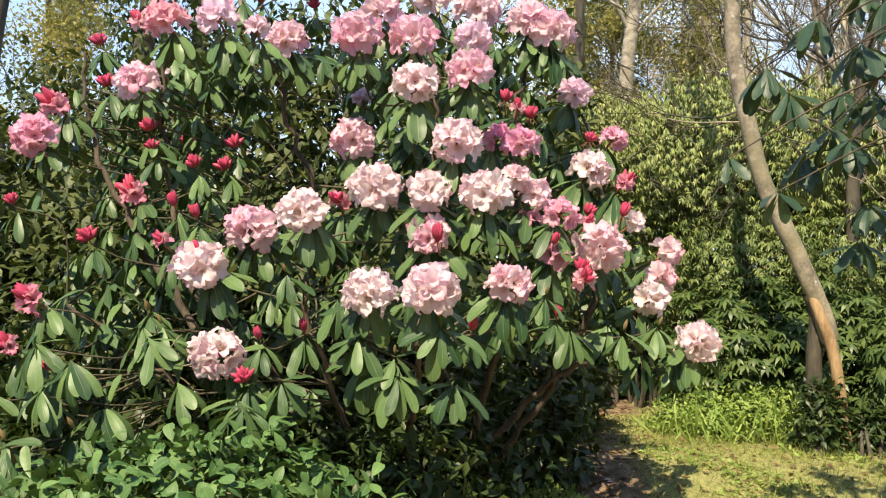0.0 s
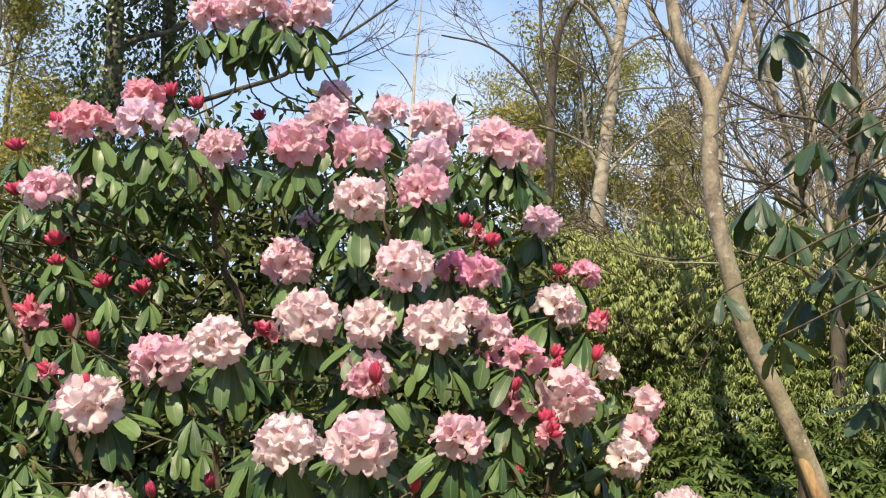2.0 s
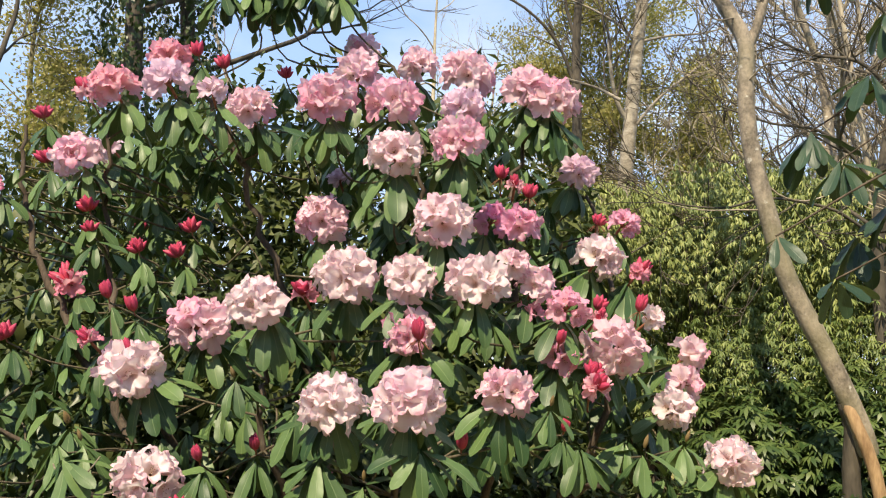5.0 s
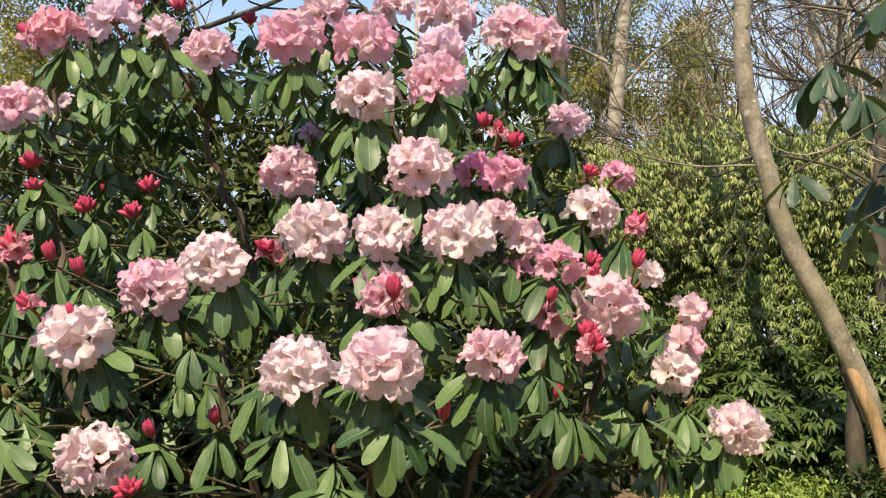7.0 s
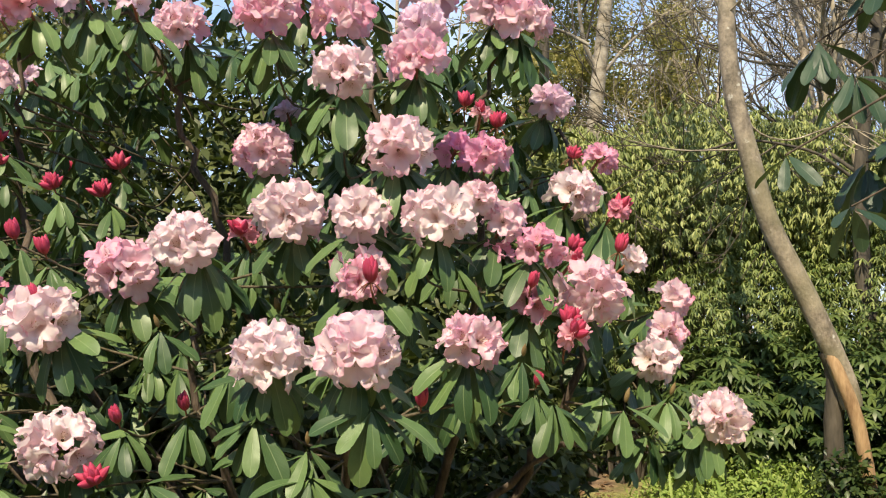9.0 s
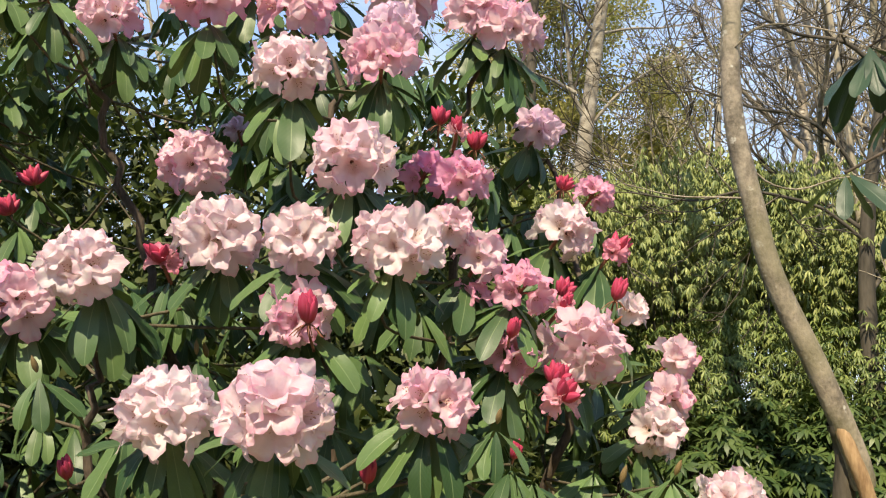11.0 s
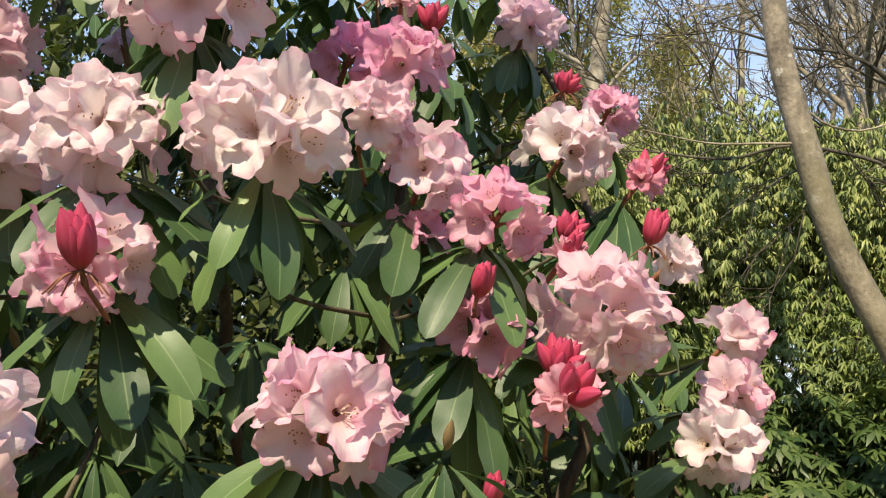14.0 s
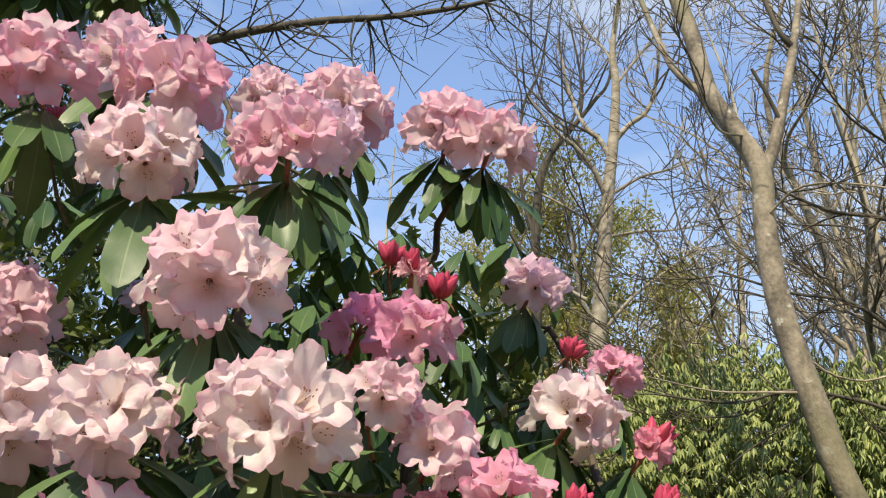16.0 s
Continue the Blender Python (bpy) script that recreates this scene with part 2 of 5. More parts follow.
LEAF_BUD = plain_grain("brown-green leaf bud", (0.16, 0.12, 0.05), (0.30, 0.20, 0.09), 120.0)
STALK = plain_grain("red-brown flower stalk", (0.16, 0.05, 0.035), (0.30, 0.12, 0.06), 90.0)
FILAMENT = plain_grain("pale stamen", (0.80, 0.66, 0.52), (0.86, 0.72, 0.60), 200.0)
ANTHER = plain_grain("brown anther", (0.26, 0.10, 0.03), (0.40, 0.18, 0.06), 300.0)
BUSH_BARK = bark_material("rhododendron bark", (0.04, 0.030, 0.020), (0.13, 0.095, 0.068), 24.0)
TWIG_BARK = bark_material("rhododendron twig", (0.06, 0.052, 0.030), (0.15, 0.122, 0.076), 60.0)
BEECH_BARK = bark_material("smooth grey-brown bark", (0.12, 0.098, 0.072), (0.39, 0.325, 0.245), 11.0, (1, 1, 0.8), (0.20, 0.18, 0.10), 0.75, (0.66, 0.63, 0.55))
SUCKER_BARK = bark_material("orange-brown young bark", (0.24, 0.14, 0.07), (0.50, 0.33, 0.18), 14.0)
BIRCH_BARK = bark_material("pale birch bark", (0.17, 0.14, 0.10), (0.45, 0.40, 0.32), 7.0, (1, 1, 2.2))
DARK_BARK = bark_material("dark trunk bark", (0.035, 0.030, 0.022), (0.12, 0.10, 0.075), 9.0)
BARE_TWIG = bark_material("bare winter twig", (0.22, 0.185, 0.135), (0.54, 0.465, 0.345), 12.0)
GREY_TWIG = bark_material("grey-brown twig", (0.042, 0.034, 0.026), (0.14, 0.115, 0.085), 12.0)
OLIVE_TWIG = bark_material("olive-brown twig", (0.14, 0.12, 0.06), (0.30, 0.26, 0.14), 12.0)

# ---- geometry helpers ----


def quad_mesh(name, verts, quads, uv=None, mats=(), slots=None, smooth=True):
    """A mesh from arrays of vertices, four-cornered faces and one uv pair a vertex."""
    verts, quads = np.asarray(verts, float).reshape(-1, 3), np.asarray(quads, int).reshape(-1, 4)
    me = bpy.data.meshes.new(name)
    me.vertices.add(len(verts))
    me.vertices.foreach_set("co", verts.ravel())
    me.loops.add(quads.size)
    me.loops.foreach_set("vertex_index", quads.ravel())
    me.polygons.add(len(quads))
    me.polygons.foreach_set("loop_start", np.arange(0, quads.size, 4))
    me.polygons.foreach_set("use_smooth", np.full(len(quads), smooth))
    if slots is not None:
        me.polygons.foreach_set("material_index", np.asarray(slots, int))
    if uv is not None:
        layer = me.uv_layers.new(name="UVMap")
        layer.data.foreach_set("uv", np.asarray(uv, float)[quads.ravel()].ravel())
    for m in mats:
        me.materials.append(m)
    me.update(calc_edges=True)
    me.validate()
    return me


def thing(name, at, label, category, group="", kind=""):
    """An Empty at a thing's base, which carries its parts."""
    ob = tagged(new(name), label, category, group, kind)
    ob.empty_display_size = 0.1
    ob.location = at
    return ob


def put(name, mesh, parent=None, m=None, label="", kind=""):
    """One mesh object under a thing or a part; m is its place in the world."""
    ob = new(name, mesh)
    if parent is not None:
        ob.parent = parent
        up = Matrix.Identity(4)
        chain = []
        p = parent
        while p is not None:
            chain.append(p.matrix_basis.copy())
            p = p.parent
        for c in reversed(chain):
            up = up @ c
        ob.matrix_basis = up.inverted() @ (m if m is not None else Matrix.Identity(4))
    elif m is not None:
        ob.matrix_basis = m
    return tagged(ob, label, kind=kind)


def many(template, mats4):
    """The template (verts, quads, uv) repeated at each 4 x 4 matrix, as joined arrays."""
    v, q, uv = template
    mats4 = np.asarray(mats4, float)
    n = len(mats4)
    hom = np.c_[v, np.ones(len(v))]
    out = np.einsum("nij,kj->nki", mats4, hom)[:, :, :3].reshape(-1, 3)
    quads = (q[None] + (np.arange(n) * len(v))[:, None, None]).reshape(-1, 4)
    return out, quads, np.tile(uv, (n, 1))


def joined(parts):
    vs, qs, us, k = [], [], [], 0
    for v, q, u in parts:
        vs.append(v), qs.append(np.asarray(q) + k), us.append(u)
        k += len(v)
    return np.concatenate(vs), np.concatenate(qs), np.concatenate(us)


def tube(points, radii, sides=8, wobble=0.0, rng=None, cap=True):
    """A round stem along points (verts, quads, uv)."""
    pts = np.asarray(points, float)
    radii = np.asarray(radii, float)
    tang = np.gradient(pts, axis=0)
    tang /= np.linalg.norm(tang, axis=1)[:, None] + 1e-9
    ref = np.array((0.0, 1.0, 0.0)) if abs(tang[0][1]) < 0.8 else np.array((1.0, 0.0, 0.0))
    a = np.cross(tang, ref)
    a /= np.linalg.norm(a, axis=1)[:, None] + 1e-9
    b = np.cross(tang, a)
    th = np.linspace(0, 2 * math.pi, sides, endpoint=False)
    r = radii[:, None] * np.ones(sides)
    if wobble and rng is not None:
        r = r * (1 + wobble * rng.standard_normal(r.shape))
    ring = pts[:, None] + r[:, :, None] * (np.cos(th)[None, :, None] * a[:, None] + np.sin(th)[None, :, None] * b[:, None])
    k = len(pts)
    i, j = np.meshgrid(np.arange(k - 1), np.arange(sides), indexing="ij")
    j2 = (j + 1) % sides
    q = np.stack([i * sides + j, i * sides + j2, (i + 1) * sides + j2, (i + 1) * sides + j], -1).reshape(-1, 4)
    uv = np.stack(np.meshgrid(np.linspace(0, 1, k), np.linspace(0, 1, sides), indexing="ij"), -1).reshape(-1, 2)[:, ::-1]
    return ring.reshape(-1, 3), q, uv


def smooth_line(points, steps=6):
    """A Catmull-Rom line through points."""
    p = np.asarray(points, float)
    p = np.vstack([2 * p[0] - p[1], p, 2 * p[-1] - p[-2]])
    t = np.linspace(0, 1, steps, endpoint=False)[:, None]
    out = []
    for a, b, c, d in zip(p[:-3], p[1:-2], p[2:-1], p[3:]):
        out.append(0.5 * (2 * b + (c - a) * t + (2 * a - 5 * b + 4 * c - d) * t**2 + (3 * b - a - 3 * c + d) * t**3))
    return np.vstack(out + [p[-2:-1]])


def unit(v):
    v = np.asarray(v, float)
    return v / (np.linalg.norm(v) + 1e-9)


def frame_of(at, along, normal, size=1.0):
    """A matrix with +Y along a leaf and +Z near the normal."""
    y = unit(along)
    x = unit(np.cross(y, unit(normal)))
    z = np.cross(x, y)
    m = np.eye(4)
    m[:3, 0], m[:3, 1], m[:3, 2], m[:3, 3] = x * size, y * size, z * size, at
    return m


def leaf_blade(width, droop, fold, long=8, wide=4, wave=0.0, seed=0):
    """A leaf one unit long: tapered at the stalk, rounded at the tip, folded along its rib and drooping."""
    rng = np.random.default_rng(seed)
    v = 1 - (1 - np.linspace(0, 1, long + 1)) ** (1.5 if long > 4 else 1.0)  # closer rows towards the tip
    u = np.linspace(-1, 1, wide + 1)
    half = width * v**0.66 * np.clip(1 - v**4.6, 0, 1) ** 0.62
    half = np.maximum(half, 0.006)
    ang = droop * v**1.25
    step = np.diff(v)
    y = np.r_[0, np.cumsum(np.cos(ang[:-1]) * step)]
    z = np.r_[0, np.cumsum(-np.sin(ang[:-1]) * step)]
    side = rng.uniform(-0.05, 0.05) * np.sin(v * 3.0)
    uu, vv = np.meshgrid(u, np.arange(long + 1))
    x = uu * half[vv] + side[vv]
    lift = fold * np.abs(uu) * half[vv] + wave * np.sin(vv * 1.7 + uu * 2 + seed) * half[vv] * np.abs(uu)
    pts = np.stack([x, y[vv] + lift * np.sin(ang)[vv], z[vv] + lift * np.cos(ang)[vv]], -1).reshape(-1, 3)
    i, j = np.meshgrid(np.arange(long), np.arange(wide), indexing="ij")
    k = wide + 1
    q = np.stack([i * k + j, i * k + j + 1, (i + 1) * k + j + 1, (i + 1) * k + j], -1).reshape(-1, 4)
    uv = np.stack([(uu + 1) / 2, v[vv]], -1).reshape(-1, 2)
    return pts, q, uv


def lump(x, y, s, seed=0.0):
    return noise.noise(Vector((x * s + seed, y * s - seed, seed)))


# ---- the ground ----


def ground_z(x, y):
    """A level walk that rises under the shrubs to a low bank."""
    t = min(max((y - 2.2) / 3.2, 0.0), 1.0)
    rise = 0.60 * t * t * (3 - 2 * t)
    return rise + max(0.0, min(y - 5.4, 30)) * 0.015 + 0.05 * lump(x, y, 0.9) + 0.015 * lump(x, y, 4.0, 3.0)


def path_x(y):
    """The middle of the trodden path."""
    return 0.60 + 0.08 * (y - 5.0)


def build_ground():
    xs = np.r_[-600, -150, -50, -20, -12, np.linspace(-8, 8, 97), 12, 20, 50, 150, 600]
    ys = np.r_[-600, -150, -50, -20, -10, np.linspace(-5, 14, 115), 18, 25, 50, 150, 600]
    v = np.array([(x, y, ground_z(x, y)) for y in ys for x in xs])
    i, j = np.meshgrid(np.arange(len(ys) - 1), np.arange(len(xs) - 1), indexing="ij")
    k = len(xs)
    q = np.stack([i * k + j, i * k + j + 1, (i + 1) * k + j + 1, (i + 1) * k + j], -1).reshape(-1, 4)
    m, n, l = nodes_of("garden soil and turf")
    soil = ramp(n, [(0.3, (0.075, 0.050, 0.032)), (0.7, (0.32, 0.215, 0.135))])
    l.new(grain(n, l, 14.0, 9.0), soil.inputs["Fac"])
    turf = ramp(n, [(0.3, (0.160, 0.175, 0.050)), (0.7, (0.430, 0.410, 0.160))])
    l.new(grain(n, l, 30.0, 8.0), turf.inputs["Fac"])
    co, sep = n.new("ShaderNodeTexCoord"), n.new("ShaderNodeSeparateXYZ")
    l.new(co.outputs["Object"], sep.inputs["Vector"])
    mid = maths(n, l, "ADD", maths(n, l, "MULTIPLY", sep.outputs["Y"], 0.08), 0.20)
    off = maths(n, l, "SUBTRACT", sep.outputs["X"], mid)
    edge = maths(n, l, "ADD", off, maths(n, l, "MULTIPLY", maths(n, l, "SUBTRACT", grain(n, l, 0.8, 8.0), 0.5), 2.2))
    lawn = ramp(n, [(0.22, (0, 0, 0)), (0.42, (1, 1, 1))])
    l.new(edge, lawn.inputs["Fac"])
    col = mixed(n, l, maths(n, l, "MULTIPLY", lawn.outputs["Color"], 0.85), soil.outputs["Color"], turf.outputs["Color"])
    finish(m, n, l, col, 0.95, grain(n, l, 60.0, 6.0), 0.7, 0.02)
    g = new("ground", quad_mesh("ground", v, q, mats=(m,)))
    tagged(g, "brown leaf-littered soil path and patchy sunlit turf", "ground", kind="structure")


build_ground()

# ---- the flowering rhododendron ----
BUSH_AT = Vector((-0.25, 4.25, ground_z(-0.25, 4.25)))
bush = thing("rhododendron_bush", BUSH_AT, "large rhododendron bush with pale pink flower trusses and red buds", "rhododendron")
rng = np.random.default_rng(11)

LEAVES = [leaf_blade(w, d, f, 9, 4, wv, s) for s, (w, d, f, wv) in enumerate((
    (0.205, 0.45, 0.16, 0.07), (0.225, 0.30, 0.12, 0.10), (0.195, 0.60, 0.20, 0.07), (0.215, 0.12, 0.16, 0.10),
    (0.235, 0.50, 0.10, 0.08), (0.200, 0.70, 0.18, 0.06)))]
LEAF_MESHES = [quad_mesh("leaf", *t, mats=(RHODO_LEAF,)) for t in LEAVES]
FAR_LEAVES = [leaf_blade(w, d, f, 4, 2, 0.0, s) for s, (w, d, f) in enumerate(((0.225, 0.5, 0.15), (0.21, 0.7, 0.15), (0.235, 0.3, 0.12)))]


def floret_mesh(seed, material, open_=1.0):
    """A five-lobed ruffled bell, one unit in radius, facing +Z, with its stamens."""
    r_ = np.random.default_rng(seed)
    seg, rings = 60, 7
    th = np.linspace(0, 2 * math.pi, seg, endpoint=False)
    s = np.linspace(0, 1, rings + 1) ** 0.85
    tt, ss = np.meshgrid(th, s)
    turn = tt * 5 / (2 * math.pi)
    which = np.floor(turn + 0.5).astype(int) % 5
    u = 2 * (turn - np.floor(turn + 0.5))          # across a lobe, -1 to 1
    full = 1 - np.abs(u) ** 3.2
    ph, ph2 = r_.uniform(0, 6.28, 5)[which], r_.uniform(0, 6.28, 5)[which]
    reach, curl = r_.uniform(0.90, 1.13, 5)[which], r_.uniform(-0.16, 0.30, 5)[which]
    notch = r_.uniform(0.0, 0.10, 5)[which] * np.exp(-((u / 0.16) ** 2)) - 0.13 * np.exp(-(((u - 0.1) / 0.30) ** 2))
    # a bell that opens into five lobes, each with its own reach, curl and waved edge
    edge = reach * (0.66 + 0.36 * full - notch * 0.8) + 0.045 * np.sin(8.5 * u + ph) * full + 0.007 * r_.normal(0, 1, seg)[None, :]
    bell = 0.09 + 0.47 * np.clip(ss / 0.62, 0, 1) ** 0.75
    rad = (bell + (edge - 0.56) * np.clip((ss - 0.45) / 0.55, 0, 1) ** 1.25) * (0.50 + 0.50 * open_)
    rad *= 1 - 0.22 * np.abs(curl) * ss**3 * full
    z = 0.94 * np.sin(np.clip(ss, 0, 1) * 1.5) - 0.10 * open_ * ss**3 + 0.35 * (1 - open_) * ss
    z += ss**3 * full * curl + 0.07 * ss**3 * u * (1 - np.abs(u) ** 5)
    z -= 0.05 * ss**2.5 * np.exp(-((u / 0.2) ** 2))
    z += ss**4 * (0.075 * np.sin(6.5 * u + ph2) + 0.028 * np.sin(13 * u + ph))
    v = np.stack([rad * np.cos(tt), rad * np.sin(tt), z], -1).reshape(-1, 3)
    i, j = np.meshgrid(np.arange(rings), np.arange(seg), indexing="ij")
    j2 = (j + 1) % seg
    q = np.stack([i * seg + j, i * seg + j2, (i + 1) * seg + j2, (i + 1) * seg + j], -1).reshape(-1, 4)
    uv = np.stack([tt / (2 * math.pi), ss], -1).reshape(-1, 2)
    pieces, slots = [(v, q, uv)], [0] * len(q)
    for k in range(7):
        a = k * 0.9 + r_.uniform(0, 0.5)
        tip = np.array((0.13 * math.cos(a), 0.13 * math.sin(a) - 0.06, 0.56 + 0.10 * (k % 3)))
        st = tube([(0, 0, 0.08), tip * (0.5, 0.5, 0.6), tip], (0.010, 0.009, 0.008), 3)
        an = tube([tip, tip + (0.010, 0, 0.045)], (0.019, 0.017), 4)
        pieces += [st, an]
        slots += [1] * len(st[1]) + [2] * len(an[1])
    return quad_mesh("floret", *joined(pieces), mats=(material, FILAMENT, ANTHER), slots=slots)


FLORETS = {k: [floret_mesh(i * 7 + 3, m, o) for i, o in enumerate((1.0, 1.0, 0.96, 0.90, 0.82))] for k, m in PETALS.items()}
HALF_OPEN = {k: [floret_mesh(i * 5 + 1, PETALS[k], o) for i, o in enumerate((0.42, 0.55))] for k in ("rose", "coral", "mid", "deep")}


def bud_mesh(name, material, fat=0.17, ridges=0.12):
    s = np.linspace(0, 1, 8)
    prof = fat * np.sin(np.clip(s, 0.02, 0.985) ** 0.8 * math.pi) ** 0.7
    prof[0] = fat * 0.3
    th = np.linspace(0, 2 * math.pi, 12, endpoint=False)
    tt, ss = np.meshgrid(th, np.arange(8))
    r = prof[ss] * (1 + ridges * np.cos(6 * tt + s[ss] * 2.5))
    v = np.stack([r * np.cos(tt), r * np.sin(tt), s[ss]], -1).reshape(-1, 3)
    i, j = np.meshgrid(np.arange(7), np.arange(12), indexing="ij")
    q = np.stack([i * 12 + j, i * 12 + (j + 1) % 12, (i + 1) * 12 + (j + 1) % 12, (i + 1) * 12 + j], -1).reshape(-1, 4)
    return quad_mesh(name, v, q, np.stack([tt / 6.283, s[ss]], -1).reshape(-1, 2), (material,))


BUD = bud_mesh("bud", BUD_RED, 0.205, 0.10)
FAT_LEAF_BUD = bud_mesh("leaf_bud", LEAF_BUD, 0.17, 0.06)


def facing(at, axis, size, spin=0.0):
    """A matrix with +Z along axis."""
    z = unit(axis)
    x = unit(np.cross((0.31, 0.2, 0.93) if abs(z[2]) < 0.9 else (1, 0, 0), z))
    y = np.cross(z, x)
    c, s = math.cos(spin), math.sin(spin)
    m = np.eye(4)
    m[:3, 0], m[:3, 1], m[:3, 2], m[:3, 3] = (x * c + y * s) * size, (y * c - x * s) * size, z * size, at
    return Matrix(m.tolist())


DEEPER = {"cream": "pink", "pink": "mid", "lilac": "pink", "mid": "deep", "deep": "rose", "coral": "rose", "rose": "rose"}
HEART = np.array((-0.2, 4.5, 1.55))
WHORLS = []      # tip of a shoot, its axis, number of leaves, leaf length
TIPS = []        # where twigs end
SIDE = []        # side heads, which share a neighbour's shoot


def shoot_axis(p):
    out = unit(np.asarray(p) - HEART)
    return unit(out * (0.75, 0.85, 0.45) + np.array((0, -0.12, 0.62)) + rng.normal(0, 0.10, 3))


def whorl(p, axis, n=9, length=0.15):
    WHORLS.append((np.asarray(p, float), unit(axis), n, length))


def truss(colour, x, y, z, dia, leaves=9):
    """A domed head of open flowers above a whorl of leaves."""
    dia = min(dia, 0.205)
    c, ax = np.array((x, y, z)), shoot_axis((x, y, z))
    core = c - ax * dia * 0.14
    head = []
    half = colour == "rose" or (colour == "coral" and dia < 0.12)
    dia *= 0.96
    n = 5 if half else (5 if dia < 0.10 else 7 if dia < 0.135 else 10 if dia < 0.165 else 14)
    size = dia * (0.36 if half else 0.37 if n < 6 else 0.33 if n < 8 else 0.295 if n < 11 else 0.270)
    lift = 0.09 if n < 6 else 0.13 if n < 11 else 0.165
    places = []
    for k in range(n):
        f = (k + 0.35) / n
        pol, az = math.acos(1 - f * 1.28), k * 2.39996 + x * 9
        u = unit(np.cross(ax, (0.2, 0.1, 1.0)))
        w = np.cross(ax, u)
        d = unit(math.cos(pol) * ax + math.sin(pol) * (math.cos(az) * u + math.sin(az) * w) + rng.normal(0, 0.15, 3))
        places.append((core + d * (1.22, 1.05, 0.82) * dia * (lift - 0.03 + 0.06 * rng.random()), d))
    for at, d in places:
        head.append(tube([core - ax * 0.02, (core + at) / 2 - ax * 0.004, at], (0.0022, 0.0018, 0.0022), 5))
    stem = core - ax * 0.06
    head.append(tube([stem, core - ax * 0.02, core + ax * 0.01], (0.005, 0.005, 0.003), 6))
    body = put("flower_truss", quad_mesh("flower_truss", *joined(head), mats=(STALK,)), bush, label=NOTES[colour])
    for at, d in places:
        sz = size * rng.uniform(0.88, 1.15)
        if half:
            put("floret", HALF_OPEN[colour][int(rng.integers(2))], body, facing(at - d * sz * 0.3, d, sz, rng.uniform(0, 6)))
        else:
            put("floret", FLORETS[DEEPER[colour] if rng.random() < 0.13 else colour][int(rng.integers(5))], body, facing(at, d, sz, rng.uniform(0, 6)))
    if half:
        for k in range(5):
            d = unit(ax + rng.normal(0, 0.25, 3))
            put("bud", BUD, body, facing(core + ax * dia * 0.05, d, dia * 0.62, k))
    (TIPS if leaves else SIDE).append(stem)
    if leaves:
        whorl(stem + ax * 0.015, ax, leaves + 2, rng.uniform(0.15, 0.19))


def buds(x, y, z, dia, leaves=8):
    """A tight head of unopened crimson buds."""
    c, ax = np.array((x, y, z)), unit(shoot_axis((x, y, z)) + np.array((0, 0, 0.8)))
    n = 13 if dia > 0.07 else 10 if dia > 0.045 else 7
    size = dia * 0.62 if dia > 0.07 else dia * 0.85 if dia > 0.055 else max(dia * 1.2, 0.05)
    core = c - ax * size * 0.55
    body = put("bud_head", quad_mesh("bud_head", *tube([core - ax * 0.016, core, core + ax * 0.010], (0.0024, 0.003, 0.003), 6), mats=(STALK,)), bush, label="tight crimson flower buds")
    for k in range(n):
        a = k * 2.39996
        tilt = 0.10 + (0.95 if dia > 0.07 else 0.65 if dia > 0.055 else 0.24) * (k / n) ** 0.8 * rng.uniform(0.85, 1.1)
        u = unit(np.cross(ax, (0.2, 0.9, 0.1)))
        w = np.cross(ax, u)
        d = unit(ax * math.cos(tilt) + math.sin(tilt) * (math.cos(a) * u + math.sin(a) * w))
        put("bud", BUD, body, facing(core, d, size * rng.uniform(0.8, 1.05), k))
    if not leaves and dia > 0.05:  # spent flower stalks spread below the tight buds
        for k in range(7):
            a = k * 0.9 + 0.4
            side = np.array((math.cos(a), -0.5 + 0.5 * math.sin(a), -0.35))
            line = smooth_line((core - ax * 0.002, core + side * 0.016 - ax * 0.004, core + side * 0.034 - ax * 0.018), 4)
            put("stalk", quad_mesh("stalk", *tube(line, np.linspace(0.0016, 0.0010, len(line)), 5), mats=(STALK,)), body)
    (TIPS if leaves else SIDE).append(core - ax * 0.016)
    if leaves:
        whorl(core - ax * 0.03, ax, leaves, rng.uniform(0.115, 0.145))


def leaf_bud(x, y, z, dia):
    """A pointed brown growth bud on its whorl."""
    c, ax = np.array((x, y, z)), unit(shoot_axis((x, y, z)) + np.array((0, 0, 0.9)))
    put("leaf_bud", FAT_LEAF_BUD, bush, facing(c - ax * 0.02, ax, dia * 1.35), "pointed brown-green leaf bud")
    TIPS.append(c - ax * 0.05)
    whorl(c - ax * 0.03, ax, 8, rng.uniform(0.12, 0.15))


NOTES = {"cream": "creamy pale pink open flowers", "pink": "pale pink open flowers", "lilac": "pale lilac-pink open flowers",
         "mid": "rose pink open flowers", "deep": "deep pink open flowers", "rose": "crimson pink half-open flowers", "coral": "coral pink opening flowers"}

# flower heads and buds: colour, place and breadth
truss("coral", -1.253, 3.803, 2.609, 0.190)
truss("coral", -1.423, 3.95, 2.63, 0.106, 0)
truss("lilac", -0.935, 3.491, 2.518, 0.159)
truss("coral", -1.046, 3.8, 2.713, 0.155, 0)
truss("lilac", -0.772, 3.472, 2.47, 0.093)
truss("pink", -0.733, 3.775, 2.513, 0.179)
truss("pink", -1.349, 3.767, 2.343, 0.187)
truss("lilac", -1.424, 4.2, 2.481, 0.104)
truss("pink", -0.394, 3.496, 2.459, 0.193)
truss("pink", -0.179, 3.546, 2.468, 0.191)
truss("pink", -0.33, 3.674, 2.604, 0.171)
truss("pink", -0.39, 4.1, 2.85, 0.139, 0)
